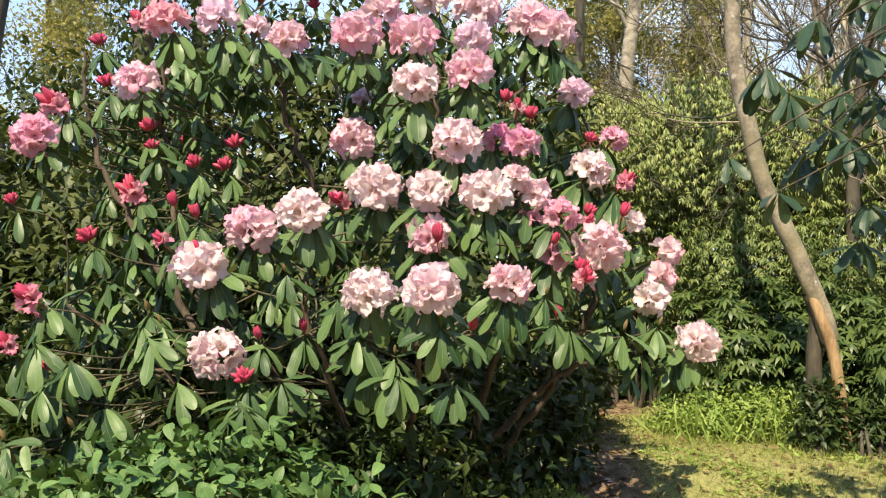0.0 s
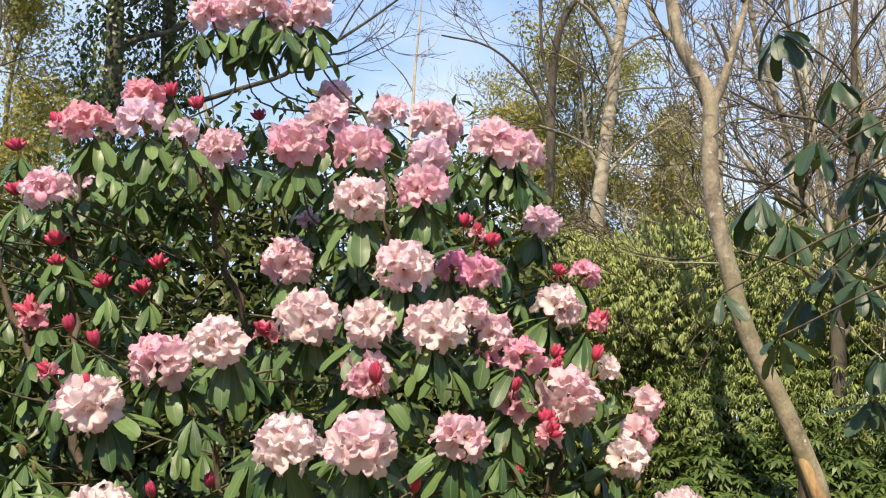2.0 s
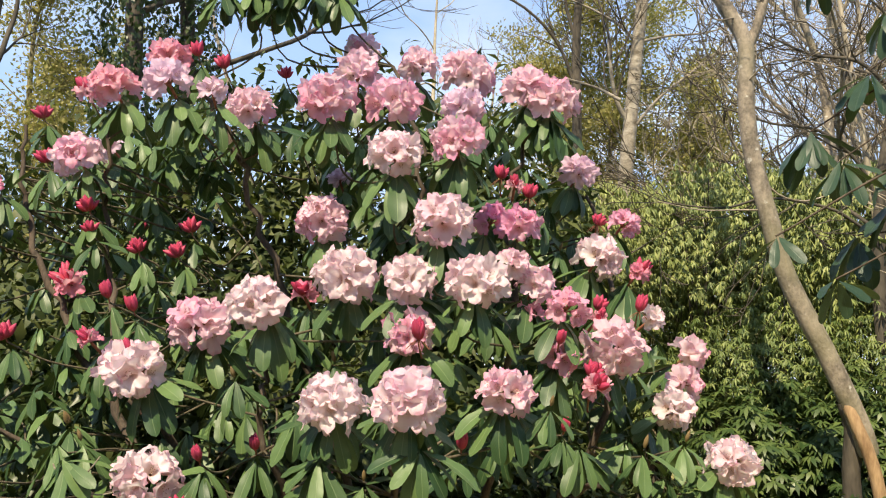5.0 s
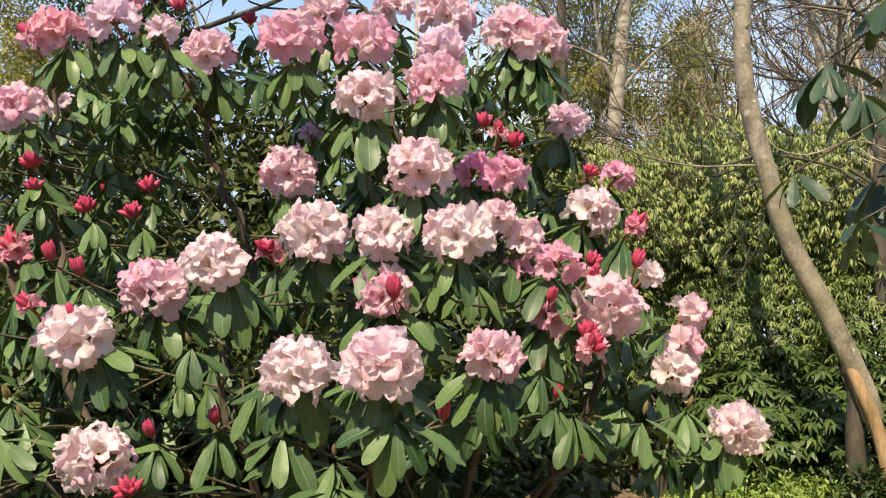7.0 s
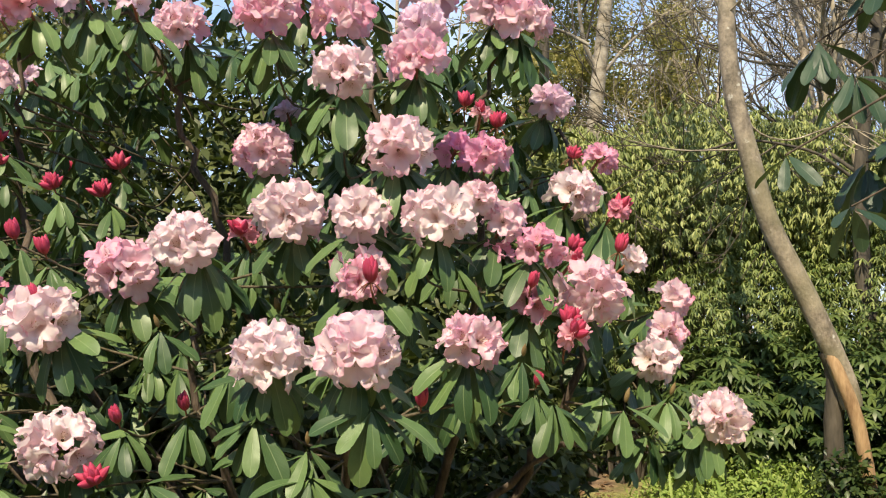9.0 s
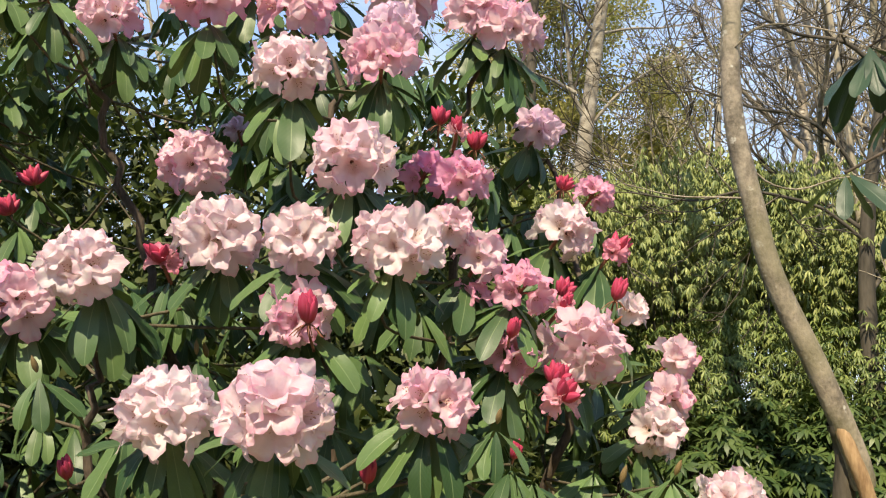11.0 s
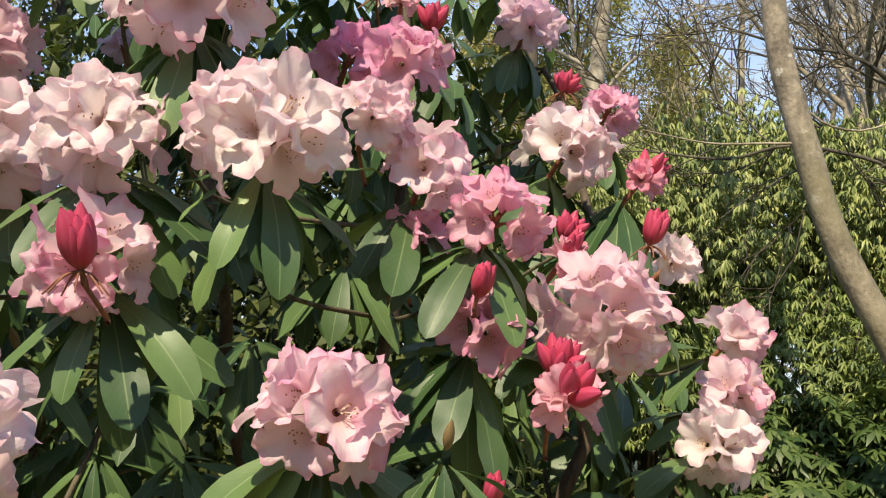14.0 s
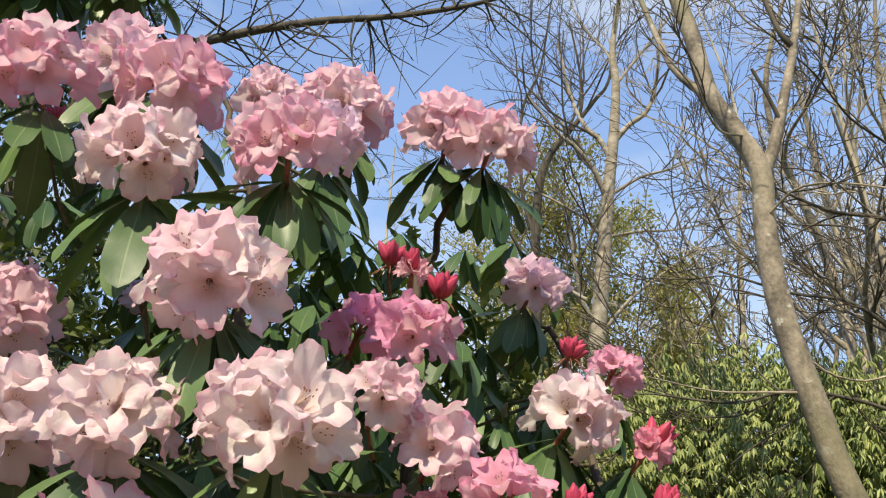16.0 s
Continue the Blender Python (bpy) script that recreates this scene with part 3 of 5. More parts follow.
truss("pink", -0.146, 4.078, 2.781, 0.164)
truss("pink", 0.05, 4.019, 2.728, 0.210)
truss("lilac", 0.037, 3.823, 2.53, 0.166)
truss("pink", 0.273, 4.005, 2.660, 0.190)
truss("pink", 0.378, 3.975, 2.610, 0.190)
truss("cream", -0.161, 3.411, 2.252, 0.175)
truss("pink", 0.039, 3.495, 2.32, 0.184)
truss("lilac", 0.494, 4.302, 2.406, 0.164)
truss("pink", -0.425, 3.624, 2.082, 0.182)
truss("cream", -0.003, 3.308, 2.018, 0.183)
truss("deep", 0.146, 3.738, 2.096, 0.130)
truss("mid", 0.241, 3.688, 2.071, 0.135)
truss("coral", 0.222, 3.823, 2.233, 0.071)
buds(0.178, 3.902, 2.298, 0.062, 0)
buds(0.277, 3.88, 2.225, 0.066, 0)
truss("cream", -0.309, 3.467, 1.873, 0.206)
truss("cream", -0.093, 3.315, 1.843, 0.165)
truss("cream", 0.108, 3.286, 1.835, 0.186)
truss("pink", 0.213, 3.468, 1.907, 0.110, 0)
truss("pink", 0.286, 3.52, 1.849, 0.135)
truss("mid", 0.383, 3.482, 1.77, 0.128)
truss("mid", 0.27, 3.548, 1.748, 0.094, 0)
truss("cream", 0.534, 3.938, 2.003, 0.183)
truss("mid", 0.669, 4.29, 2.188, 0.130)
buds(0.53, 3.99, 2.142, 0.072, 0)
truss("rose", 0.673, 3.962, 1.948, 0.097)
truss("pink", -0.812, 3.554, 1.72, 0.210)
truss("cream", -0.551, 3.318, 1.768, 0.190)
truss("rose", -0.47, 3.591, 1.819, 0.105)
truss("pink", -0.09, 3.298, 1.674, 0.153)
buds(-0.052, 3.185, 1.675, 0.054, 0)
truss("cream", -0.91, 3.286, 1.561, 0.204)
buds(-0.916, 3.276, 1.624, 0.042, 0)
truss("cream", -0.258, 3.020, 1.478, 0.172)
truss("cream", -0.040, 2.880, 1.490, 0.185)
truss("pink", 0.197, 3.226, 1.513, 0.158)
truss("mid", 0.365, 3.517, 1.624, 0.115)
buds(0.357, 3.45, 1.675, 0.042, 0)
truss("coral", 0.461, 3.394, 1.529, 0.104, 0)
buds(0.457, 3.462, 1.581, 0.067, 0)
truss("pink", 0.552, 3.631, 1.66, 0.203)
truss("cream", 0.7, 3.862, 1.771, 0.098)
buds(0.651, 3.785, 1.814, 0.052, 0)
truss("pink", 0.883, 4.122, 1.67, 0.133)
truss("pink", 0.836, 3.996, 1.557, 0.128)
truss("cream", 0.782, 3.91, 1.465, 0.161)
truss("cream", 0.945, 3.793, 1.309, 0.178)
truss("cream", -0.831, 3.257, 1.253, 0.210)
truss("rose", -0.302, 3.155, 1.269, 0.067)
buds(0.067, 3.313, 1.368, 0.047)
buds(0.374, 3.502, 1.413, 0.039)
truss("rose", -1.075, 3.367, 1.646, 0.082)
truss("rose", -1.445, 3.975, 1.895, 0.142)
truss("rose", -1.578, 3.4, 1.429, 0.142)
truss("mid", -1.811, 3.8, 2.118, 0.195)
truss("rose", -1.816, 4.0, 2.281, 0.163)
buds(-1.295, 3.762, 2.152, 0.095)
buds(-1.267, 3.731, 2.061, 0.072)
buds(-1.042, 4.119, 2.139, 0.101)
buds(-1.081, 3.701, 1.991, 0.087)
buds(-1.046, 3.986, 2.019, 0.098)
buds(-1.075, 3.472, 1.811, 0.050)
buds(-0.987, 3.471, 1.767, 0.046)
buds(-1.453, 4.677, 2.243, 0.103)
buds(-1.421, 3.5, 1.682, 0.101)
buds(-1.448, 3.3, 1.198, 0.057)
buds(-0.714, 3.199, 1.185, 0.087)
buds(-0.669, 3.219, 1.324, 0.034)
buds(-0.532, 3.313, 1.352, 0.045)
buds(-0.871, 3.9, 2.724, 0.067)
buds(-0.941, 3.8, 2.736, 0.066)
buds(-0.707, 4.2, 2.788, 0.081)
buds(-1.718, 4.2, 2.629, 0.102)
buds(-1.587, 4.0, 2.388, 0.096)
buds(0.511, 3.784, 1.813, 0.063)
truss("coral", 0.496, 3.69, 1.75, 0.080, 0)
buds(-1.775, 3.6, 1.822, 0.074)
truss("rose", -1.605, 3.3, 1.265, 0.101)
truss("lilac", -0.523, 4.465, 2.409, 0.103)
leaf_bud(-0.355, 3.547, 1.613, 0.026)
leaf_bud(-0.589, 3.249, 1.551, 0.027)
leaf_bud(-1.121, 3.378, 1.411, 0.030)
leaf_bud(0.635, 3.648, 1.356, 0.034)
leaf_bud(0.778, 3.71, 1.374, 0.031)
leaf_bud(-0.177, 3.07, 1.287, 0.025)
leaf_bud(0.319, 3.241, 1.485, 0.026)
leaf_bud(-1.046, 3.3, 1.364, 0.029)
leaf_bud(-1.113, 3.35, 1.408, 0.034)
leaf_bud(-1.308, 3.2, 1.002, 0.038)
leaf_bud(-1.493, 3.1, 0.97, 0.038)
leaf_bud(-0.395, 3.786, 1.617, 0.032)
leaf_bud(0.412, 4.288, 2.084, 0.028)
for k in range(5):  # the top of the bush, mostly out of sight
    truss("pink", -0.86 + 0.10 * k, 3.9 + 0.05 * (k % 2), 3.10 + 0.03 * (k % 3), 0.17)
    whorl((-0.88 + 0.11 * k, 3.86 + 0.04 * (k % 3), 2.99 + 0.03 * (k % 2)), (0.05, -0.3, 0.6), 9, 0.16)

# leafy shoots without flowers, close behind the flower heads
heads = np.array(TIPS)


def front_depth(x, z):
    w = 1.0 / ((heads[:, 0] - x) ** 2 + (heads[:, 2] - z) ** 2 + 0.004) ** 1.5
    return float((w * heads[:, 1]).sum() / w.sum())


extra = 0
while extra < 90:
    x, z = rng.uniform(-1.95, 1.05), rng.uniform(0.85, 2.75)
    near = np.sort(np.hypot(heads[:, 0] - x, heads[:, 2] - z))
    thin = -1.05 < x < -0.42 and 1.86 < z < 2.42
    if near[1] > 0.30 or (thin and rng.random() < 0.93) or near[0] < 0.05:
        continue
    if z < 1.32 and x > -0.55 and rng.random() < 0.85:
        continue
    y = front_depth(x, z) + rng.uniform(0.18, 0.40) + (rng.random() < 0.5) * rng.uniform(0.1, 0.6)
    if x > 0.55 and z > 2.05:
        continue
    p = np.array((x, y, z))
    whorl(p, shoot_axis(p), int(rng.integers(6, 9)), rng.uniform(0.11, 0.15))
    TIPS.append(p - shoot_axis(p) * 0.05)
    extra += 1
for x, y, z in ((-1.5, 3.1, 0.93), (-1.28, 3.2, 0.95), (-1.62, 3.2, 1.1), (-1.45, 3.3, 1.14), (-1.1, 3.25, 1.34), (-0.72, 3.15, 1.10), (-0.58, 3.18, 1.16),
                (-0.16, 3.02, 1.2), (0.02, 3.0, 1.18), (0.42, 3.55, 1.34), (0.72, 3.75, 1.24), (0.85, 3.8, 1.2), (0.58, 3.7, 1.35),
                (-0.02, 2.92, 1.36), (-0.3, 3.08, 1.32), (-0.4, 3.25, 1.45), (0.9, 3.82, 1.26),
                (-1.45, 3.2, 1.27), (-1.3, 3.15, 1.22), (-1.38, 3.1, 1.12), (-1.05, 3.2, 1.3), (-1.5, 3.05, 0.86), (-1.36, 3.0, 0.85), (-0.68, 3.1, 1.08), (-1.2, 3.2, 1.06), (-0.95, 3.2, 1.15)):
    p = np.array((x, y, z))
    whorl(p, shoot_axis(p), 9, 0.15)
    TIPS.append(p - shoot_axis(p) * 0.05)


def whorl_leaves(p, ax, n, length, gravity=1.3):
    u = unit(np.cross(ax, (0.2, 0.1, 1.0)))
    w = np.cross(ax, u)
    start, out = rng.uniform(0, 6.28), []
    for k in range(n):
        az = start + k * 2 * math.pi / n + rng.normal(0, 0.14)
        pol = 1.2 + 0.5 * (k % 2) + rng.uniform(-0.12, 0.12)
        radial = math.cos(az) * u + math.sin(az) * w
        d = unit(math.cos(pol) * ax + math.sin(pol) * radial + np.array((0, 0, -gravity * rng.uniform(0.45, 1.15))))
        nrm = unit(ax * 0.8 + radial * 0.45 + np.array((0, 0, 0.5)) + rng.normal(0, 0.18, 3))
        if abs(d @ nrm) > 0.97:
            nrm = unit(nrm + radial * 0.5)
        out.append(frame_of(p + radial * 0.006 - ax * rng.uniform(0, 0.025), d, nrm, length * rng.uniform(0.72, 1.12)))
    return out


DEEP = []
while len(DEEP) < 210:  # the shaded inside of the bush
    x, z = rng.uniform(-1.9, 0.75), rng.uniform(1.3, 2.75)
    near = np.sort(np.hypot(heads[:, 0] - x, heads[:, 2] - z))
    if near[1] > 0.26 or (-1.05 < x < -0.42 and 1.86 < z < 2.42):
        continue
    p = np.array((x, front_depth(x, z) + rng.uniform(0.3, 0.8), z))
    DEEP.append((p, shoot_axis(p)))
WHORLS.sort(key=lambda w: w[0][1])
single, rest = 0, [[], [], []]
for p, ax, n, length in WHORLS:
    for m4 in whorl_leaves(p, ax, n, length):
        if single < 300:
            put("leaf", LEAF_MESHES[int(rng.integers(6))], bush, Matrix(m4.tolist()))
            single += 1
        else:
            rest[int(rng.integers(3))].append(m4)
inside = [m4 for p, ax in DEEP for m4 in whorl_leaves(p, ax, 8, 0.15)]
put("foliage", quad_mesh("foliage", *joined([many(LEAVES[i], r) for i, r in enumerate(rest)] + [many(FAR_LEAVES[i], inside[i::3]) for i in range(3)]), mats=(RHODO_LEAF_ALL,)), bush, kind="stuff")

# crooked limbs from the root, and a twig to each shoot
MAIN_BRANCHES = [smooth_line(l, 8) for l in (
    ((-0.25, 4.25, 0.40), (-0.42, 4.12, 1.25), (-0.64, 3.97, 1.92), (-0.82, 3.90, 2.39), (-0.95, 3.85, 2.60)),
    ((-0.22, 4.28, 0.40), (-0.10, 4.20, 1.20), (-0.16, 4.05, 1.90), (-0.12, 4.0, 2.35), (-0.25, 4.05, 2.75)),
    ((-0.15, 4.25, 0.40), (0.12, 4.05, 1.10), (0.22, 3.85, 1.75), (0.20, 4.05, 2.20), (0.28, 4.10, 2.50)),
    ((-0.12, 4.30, 0.40), (0.30, 4.15, 0.95), (0.55, 4.00, 1.45), (0.60, 4.15, 1.90), (0.52, 4.35, 2.30)),
    ((-0.10, 4.22, 0.40), (0.22, 4.15, 0.95), (0.55, 4.05, 1.22), (0.85, 3.98, 1.30)),
    ((-0.30, 4.22, 0.40), (-0.70, 3.95, 1.00), (-1.10, 3.75, 1.55), (-1.25, 3.85, 2.00), (-1.30, 3.90, 2.45)),
    ((-0.32, 4.18, 0.40), (-0.85, 3.95, 0.85), (-1.25, 3.80, 1.15), (-1.60, 3.75, 1.40)),
    ((-0.20, 4.15, 0.40), (-0.18, 3.70, 0.90), (-0.12, 3.30, 1.25), (-0.08, 3.05, 1.38)),
    ((-0.26, 4.15, 0.40), (-0.45, 3.75, 0.95), (-0.55, 3.50, 1.35), (-0.55, 3.50, 1.65)),
    ((-1.10, 3.85, 1.30), (-1.45, 4.00, 1.75), (-1.70, 4.10, 2.20), (-1.75, 4.15, 2.55)))]
for l in MAIN_BRANCHES:
    k = len(l)
    l[1:-1] += rng.normal(0, 0.012, (k - 2, 3))
    put("limb", quad_mesh("limb", *tube(l, np.linspace(0.018, 0.007, k), 8, 0.05, rng), mats=(BUSH_BARK,)), bush)
wood = np.concatenate(MAIN_BRANCHES)
ends = np.array(TIPS)
for tip in SIDE:
    foot = ends[int(np.argmin(np.linalg.norm(ends - tip - (0, 0.05, -0.05), axis=1)))]
    foot = foot if np.linalg.norm(foot - tip) < 0.05 else tip + (0.005, 0.06, -0.035)
    line = smooth_line((foot, (foot + tip) / 2 + (0, 0.03, -0.01), tip), 4)
    put("twig", quad_mesh("twig", *tube(line, np.linspace(0.0036, 0.0028, len(line)), 5), mats=(STALK,)), bush)
for tip in TIPS:
    d = wood - tip
    cost = np.linalg.norm(d, axis=1) + 0.8 * np.maximum(0, d[:, 2] + 0.1) + 0.5 * np.maximum(0, -d[:, 1])
    foot = wood[int(np.argmin(cost))]
    span = np.linalg.norm(foot - tip)
    bend = tip + unit(HEART - tip) * span * 0.4 + np.array((0, 0, -0.12 * span)) + rng.normal(0, 0.03 * span, 3)
    line = smooth_line((foot, bend, tip), 5)
    put("twig", quad_mesh("twig", *tube(line, np.linspace(0.0044, 0.0032, len(line)), 5, 0.06, rng), mats=(TWIG_BARK,)), bush)

for l in (((-1.10, 3.25, 1.30), (-1.05, 3.20, 1.26), (-0.955, 3.20, 1.207), (-0.87, 3.22, 1.217)), ((-1.0, 3.20, 1.228), (-0.965, 3.20, 1.27), (-0.936, 3.20, 1.31))):
    l = smooth_line(l, 5)
    put("dead_twig", quad_mesh("dead_twig", *tube(l, np.linspace(0.0028, 0.0018, len(l)), 6), mats=(BIRCH_BARK,)), bush, label="bleached bare dead twig")

# ---- shaded rhododendron at the path's side ----
dark_bush = thing("shaded_rhododendron", (2.3, 2.9, ground_z(2.3, 2.9)), "rhododendron branches with drooping leaves, shade put into their dark green", "rhododendron")
# same blades as the flowering bush, with shade in their colour
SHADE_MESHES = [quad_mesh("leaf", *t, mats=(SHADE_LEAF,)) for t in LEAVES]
DARK_TIPS = []


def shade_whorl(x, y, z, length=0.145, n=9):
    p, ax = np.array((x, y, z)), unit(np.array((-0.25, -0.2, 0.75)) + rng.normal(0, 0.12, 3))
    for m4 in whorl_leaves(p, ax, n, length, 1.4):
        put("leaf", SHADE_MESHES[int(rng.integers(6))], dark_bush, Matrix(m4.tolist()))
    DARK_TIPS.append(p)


shade_whorl(1.17, 3.10, 2.38)
shade_whorl(1.40, 3.30, 2.54)
shade_whorl(1.27, 3.00, 2.26)
shade_whorl(1.08, 3.10, 2.13)
shade_whorl(1.04, 3.20, 2.24)
shade_whorl(1.24, 3.00, 1.96)
shade_whorl(1.28, 3.30, 2.05)
shade_whorl(1.00, 2.95, 1.79, 0.11, 6)
shade_whorl(0.83, 2.85, 1.88, 0.095, 5)
shade_whorl(1.36, 3.20, 1.79)
shade_whorl(1.07, 3.10, 2.70)
shade_whorl(1.35, 3.40, 2.68)
shade_whorl(1.42, 3.30, 2.18)
shade_whorl(1.23, 3.40, 1.98)
for k in range(20):  # behind the first sprays
    shade_whorl(rng.uniform(1.28, 1.75), rng.uniform(3.0, 3.6), rng.uniform(1.6, 2.75))
for k in range(8):  # an unseen crown, added overhead to shade the sprays below
    shade_whorl(rng.uniform(0.85, 1.45), rng.uniform(2.15, 2.75), rng.uniform(2.95, 3.3), 0.15, 9)
for k in range(10):
    shade_whorl(rng.uniform(1.75, 2.3), rng.uniform(2.8, 3.6), rng.uniform(1.2, 2.8))
stem_line = smooth_line(((2.3, 2.9, 0.05), (2.2, 2.95, 1.0), (2.05, 2.95, 1.9), (1.95, 2.7, 2.8), (1.6, 2.3, 3.3)), 6)
put("limb", quad_mesh("limb", *tube(stem_line, np.linspace(0.05, 0.015, len(stem_line)), 8, 0.04, rng), mats=(BUSH_BARK,)), dark_bush)
for tip in DARK_TIPS:
    away = stem_line - tip
    foot = stem_line[int(np.argmin(np.linalg.norm(away, axis=1) + 1.5 * np.maximum(0, 0.25 - away[:, 2])))]
    third = (tip - foot) / 3
    line = smooth_line((foot, foot + third + rng.normal(0, 0.06, 3) + (0, 0, 0.12), foot + 2 * third + rng.normal(0, 0.06, 3) + (0, 0, 0.05), tip), 6)
    put("twig", quad_mesh("twig", *tube(line, np.linspace(0.0055, 0.0025, len(line)), 5, 0.06, rng), mats=(BUSH_BARK,)), dark_bush)

# ---- shrubs behind and below ----
SMALL = leaf_blade(0.38, 0.5, 0.3, 2, 2)
POINTED = leaf_blade(0.17, 0.7, 0.35, 2, 2)


def shell_points(n, centre, radii, low, r_, around=False):
    """Points near the uneven outside of a rounded mass, with the way out."""
    d = r_.normal(0, 1, (n * 3, 3))
    d /= np.linalg.norm(d, axis=1)[:, None]
    d = d[(d[:, 2] > low) & ((d[:, 1] < 0.35) | (r_.random(len(d)) < 0.4) | around)][:n]
    bulge = np.array([1 + 0.28 * noise.noise(Vector(v * 2.3 + centre)) + 0.24 * noise.noise(Vector(v * 6.5 + centre)) for v in d])
    depth = 1 - 0.42 * r_.random(len(d)) ** 1.6
    return np.asarray(centre) + d * np.asarray(radii) * (bulge * depth)[:, None], d


def shrub(name, label, centre, radii, n, material, size, leaf=SMALL, whorled=0, seed=0, low=-0.55, sag=0.5, stems=5, bark=None, group="", stem_r=0.022, around=False):
    r_ = np.random.default_rng(seed)
    cx, cy, cz = centre
    root = ground_z(cx, cy)
    ob = thing(name, (cx, cy, root), label, "shrub", group)
    pts, out = shell_points(n, centre, radii, low, r_, around)
    keep = pts[:, 2] > root + 0.03
    pts, out = pts[keep], out[keep]
    m4 = []
    for p, d in zip(pts, out):
        if whorled:
            ax = unit(d * (0.6, 0.6, 0.3) + np.array((0, 0, 0.7)) + r_.normal(0, 0.2, 3))
            u = unit(np.cross(ax, (0.2, 0.1, 1)))
            w = np.cross(ax, u)
            s0 = r_.uniform(0, 6)
            for k in range(whorled):
                a = s0 + k * 6.283 / whorled
                rad = math.cos(a) * u + math.sin(a) * w
                m4.append(frame_of(p, unit(rad + ax * 0.2 + np.array((0, 0, -sag * r_.uniform(0.5, 1.6)))), ax + rad * 0.4, size * r_.uniform(0.7, 1.2)))
        else:
            along = unit(r_.normal(0, 1, 3) + np.array((0, 0, -sag)) + d * 0.7)
            m4.append(frame_of(p, along, unit(d * 0.8 + np.array((0, 0, 0.7)) + r_.normal(0, 0.35, 3)), size * r_.uniform(0.6, 1.3)))
    put("foliage", quad_mesh("foliage", *many(leaf, m4), mats=(material,)), ob, kind="stuff")
    for k in range(stems):
        a = r_.uniform(0, 6.28)
        top = np.array((cx + math.cos(a) * radii[0] * 0.6, cy + math.sin(a) * radii[1] * 0.6, cz + radii[2] * r_.uniform(0.2, 0.7)))
        foot = np.array((cx + 0.1 * math.cos(a), cy + 0.1 * math.sin(a), root - 0.03))
        line = smooth_line((foot, (foot * 0.6 + top * 0.4) + r_.normal(0, 0.06, 3), top), 5)
        put("stem", quad_mesh("stem", *tube(line, np.linspace(stem_r, stem_r * 0.28, len(line)), 5), mats=(bark or DARK_BARK,)), ob)
    return ob


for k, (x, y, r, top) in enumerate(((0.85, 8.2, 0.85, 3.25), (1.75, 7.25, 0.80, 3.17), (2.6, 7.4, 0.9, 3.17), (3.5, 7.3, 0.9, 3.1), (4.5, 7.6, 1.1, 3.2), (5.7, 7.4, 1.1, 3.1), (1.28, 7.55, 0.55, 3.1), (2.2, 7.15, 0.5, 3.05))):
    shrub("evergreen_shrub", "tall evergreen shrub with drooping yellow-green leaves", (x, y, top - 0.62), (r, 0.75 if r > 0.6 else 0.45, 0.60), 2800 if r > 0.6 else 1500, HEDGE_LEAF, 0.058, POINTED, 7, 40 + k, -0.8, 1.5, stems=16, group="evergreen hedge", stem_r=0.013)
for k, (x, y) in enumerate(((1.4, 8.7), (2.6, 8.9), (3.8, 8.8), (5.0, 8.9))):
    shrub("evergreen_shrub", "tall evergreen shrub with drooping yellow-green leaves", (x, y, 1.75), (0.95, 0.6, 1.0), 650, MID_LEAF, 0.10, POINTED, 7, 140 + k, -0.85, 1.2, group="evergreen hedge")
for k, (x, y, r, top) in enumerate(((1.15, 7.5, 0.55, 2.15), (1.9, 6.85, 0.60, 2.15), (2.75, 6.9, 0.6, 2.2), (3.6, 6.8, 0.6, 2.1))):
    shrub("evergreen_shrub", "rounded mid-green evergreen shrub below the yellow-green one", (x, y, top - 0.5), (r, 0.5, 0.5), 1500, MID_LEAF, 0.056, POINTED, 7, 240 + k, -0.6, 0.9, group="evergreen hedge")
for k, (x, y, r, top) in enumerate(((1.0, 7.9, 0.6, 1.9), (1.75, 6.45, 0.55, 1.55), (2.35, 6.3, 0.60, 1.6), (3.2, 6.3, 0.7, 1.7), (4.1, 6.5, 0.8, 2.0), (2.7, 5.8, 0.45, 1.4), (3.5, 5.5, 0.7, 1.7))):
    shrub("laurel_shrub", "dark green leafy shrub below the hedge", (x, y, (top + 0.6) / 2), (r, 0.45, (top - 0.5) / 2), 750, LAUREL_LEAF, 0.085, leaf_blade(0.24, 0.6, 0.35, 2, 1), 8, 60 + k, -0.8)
for k, (x, y, r, top) in enumerate(((-5.4, 6.6, 1.4, 2.9), (-4.0, 7.0, 1.2, 2.7), (-2.8, 7.0, 1.1, 3.3), (-1.7, 7.0, 1.0, 3.6), (-0.8, 6.9, 0.9, 3.7), (0.1, 7.2, 0.8, 3.6), (-2.2, 5.6, 0.8, 2.1), (-3.4, 5.2, 0.9, 2.4), (-1.0, 5.9, 0.8, 1.7), (0.1, 6.0, 0.7, 1.5))):
    shrub("laurel_shrub", "olive-green evergreen shrub behind the flowering bush", (x, y, (top + 0.4) / 2), (r, 0.7, (top - 0.3) / 2), 5600, THICKET_LEAF, 0.105, leaf_blade(0.36, 0.5, 0.3, 2, 1), 0, 80 + k, -0.8)
shrub("leafy_shrub", "low shrub with fresh light green leaves below the flowers", (-0.76, 3.0, 0.60), (0.62, 0.32, 0.42), 2500, SHRUB_LEAF, 0.058, leaf_blade(0.44, 0.5, 0.25, 5, 2), 0, 5, -0.3, 0.1)
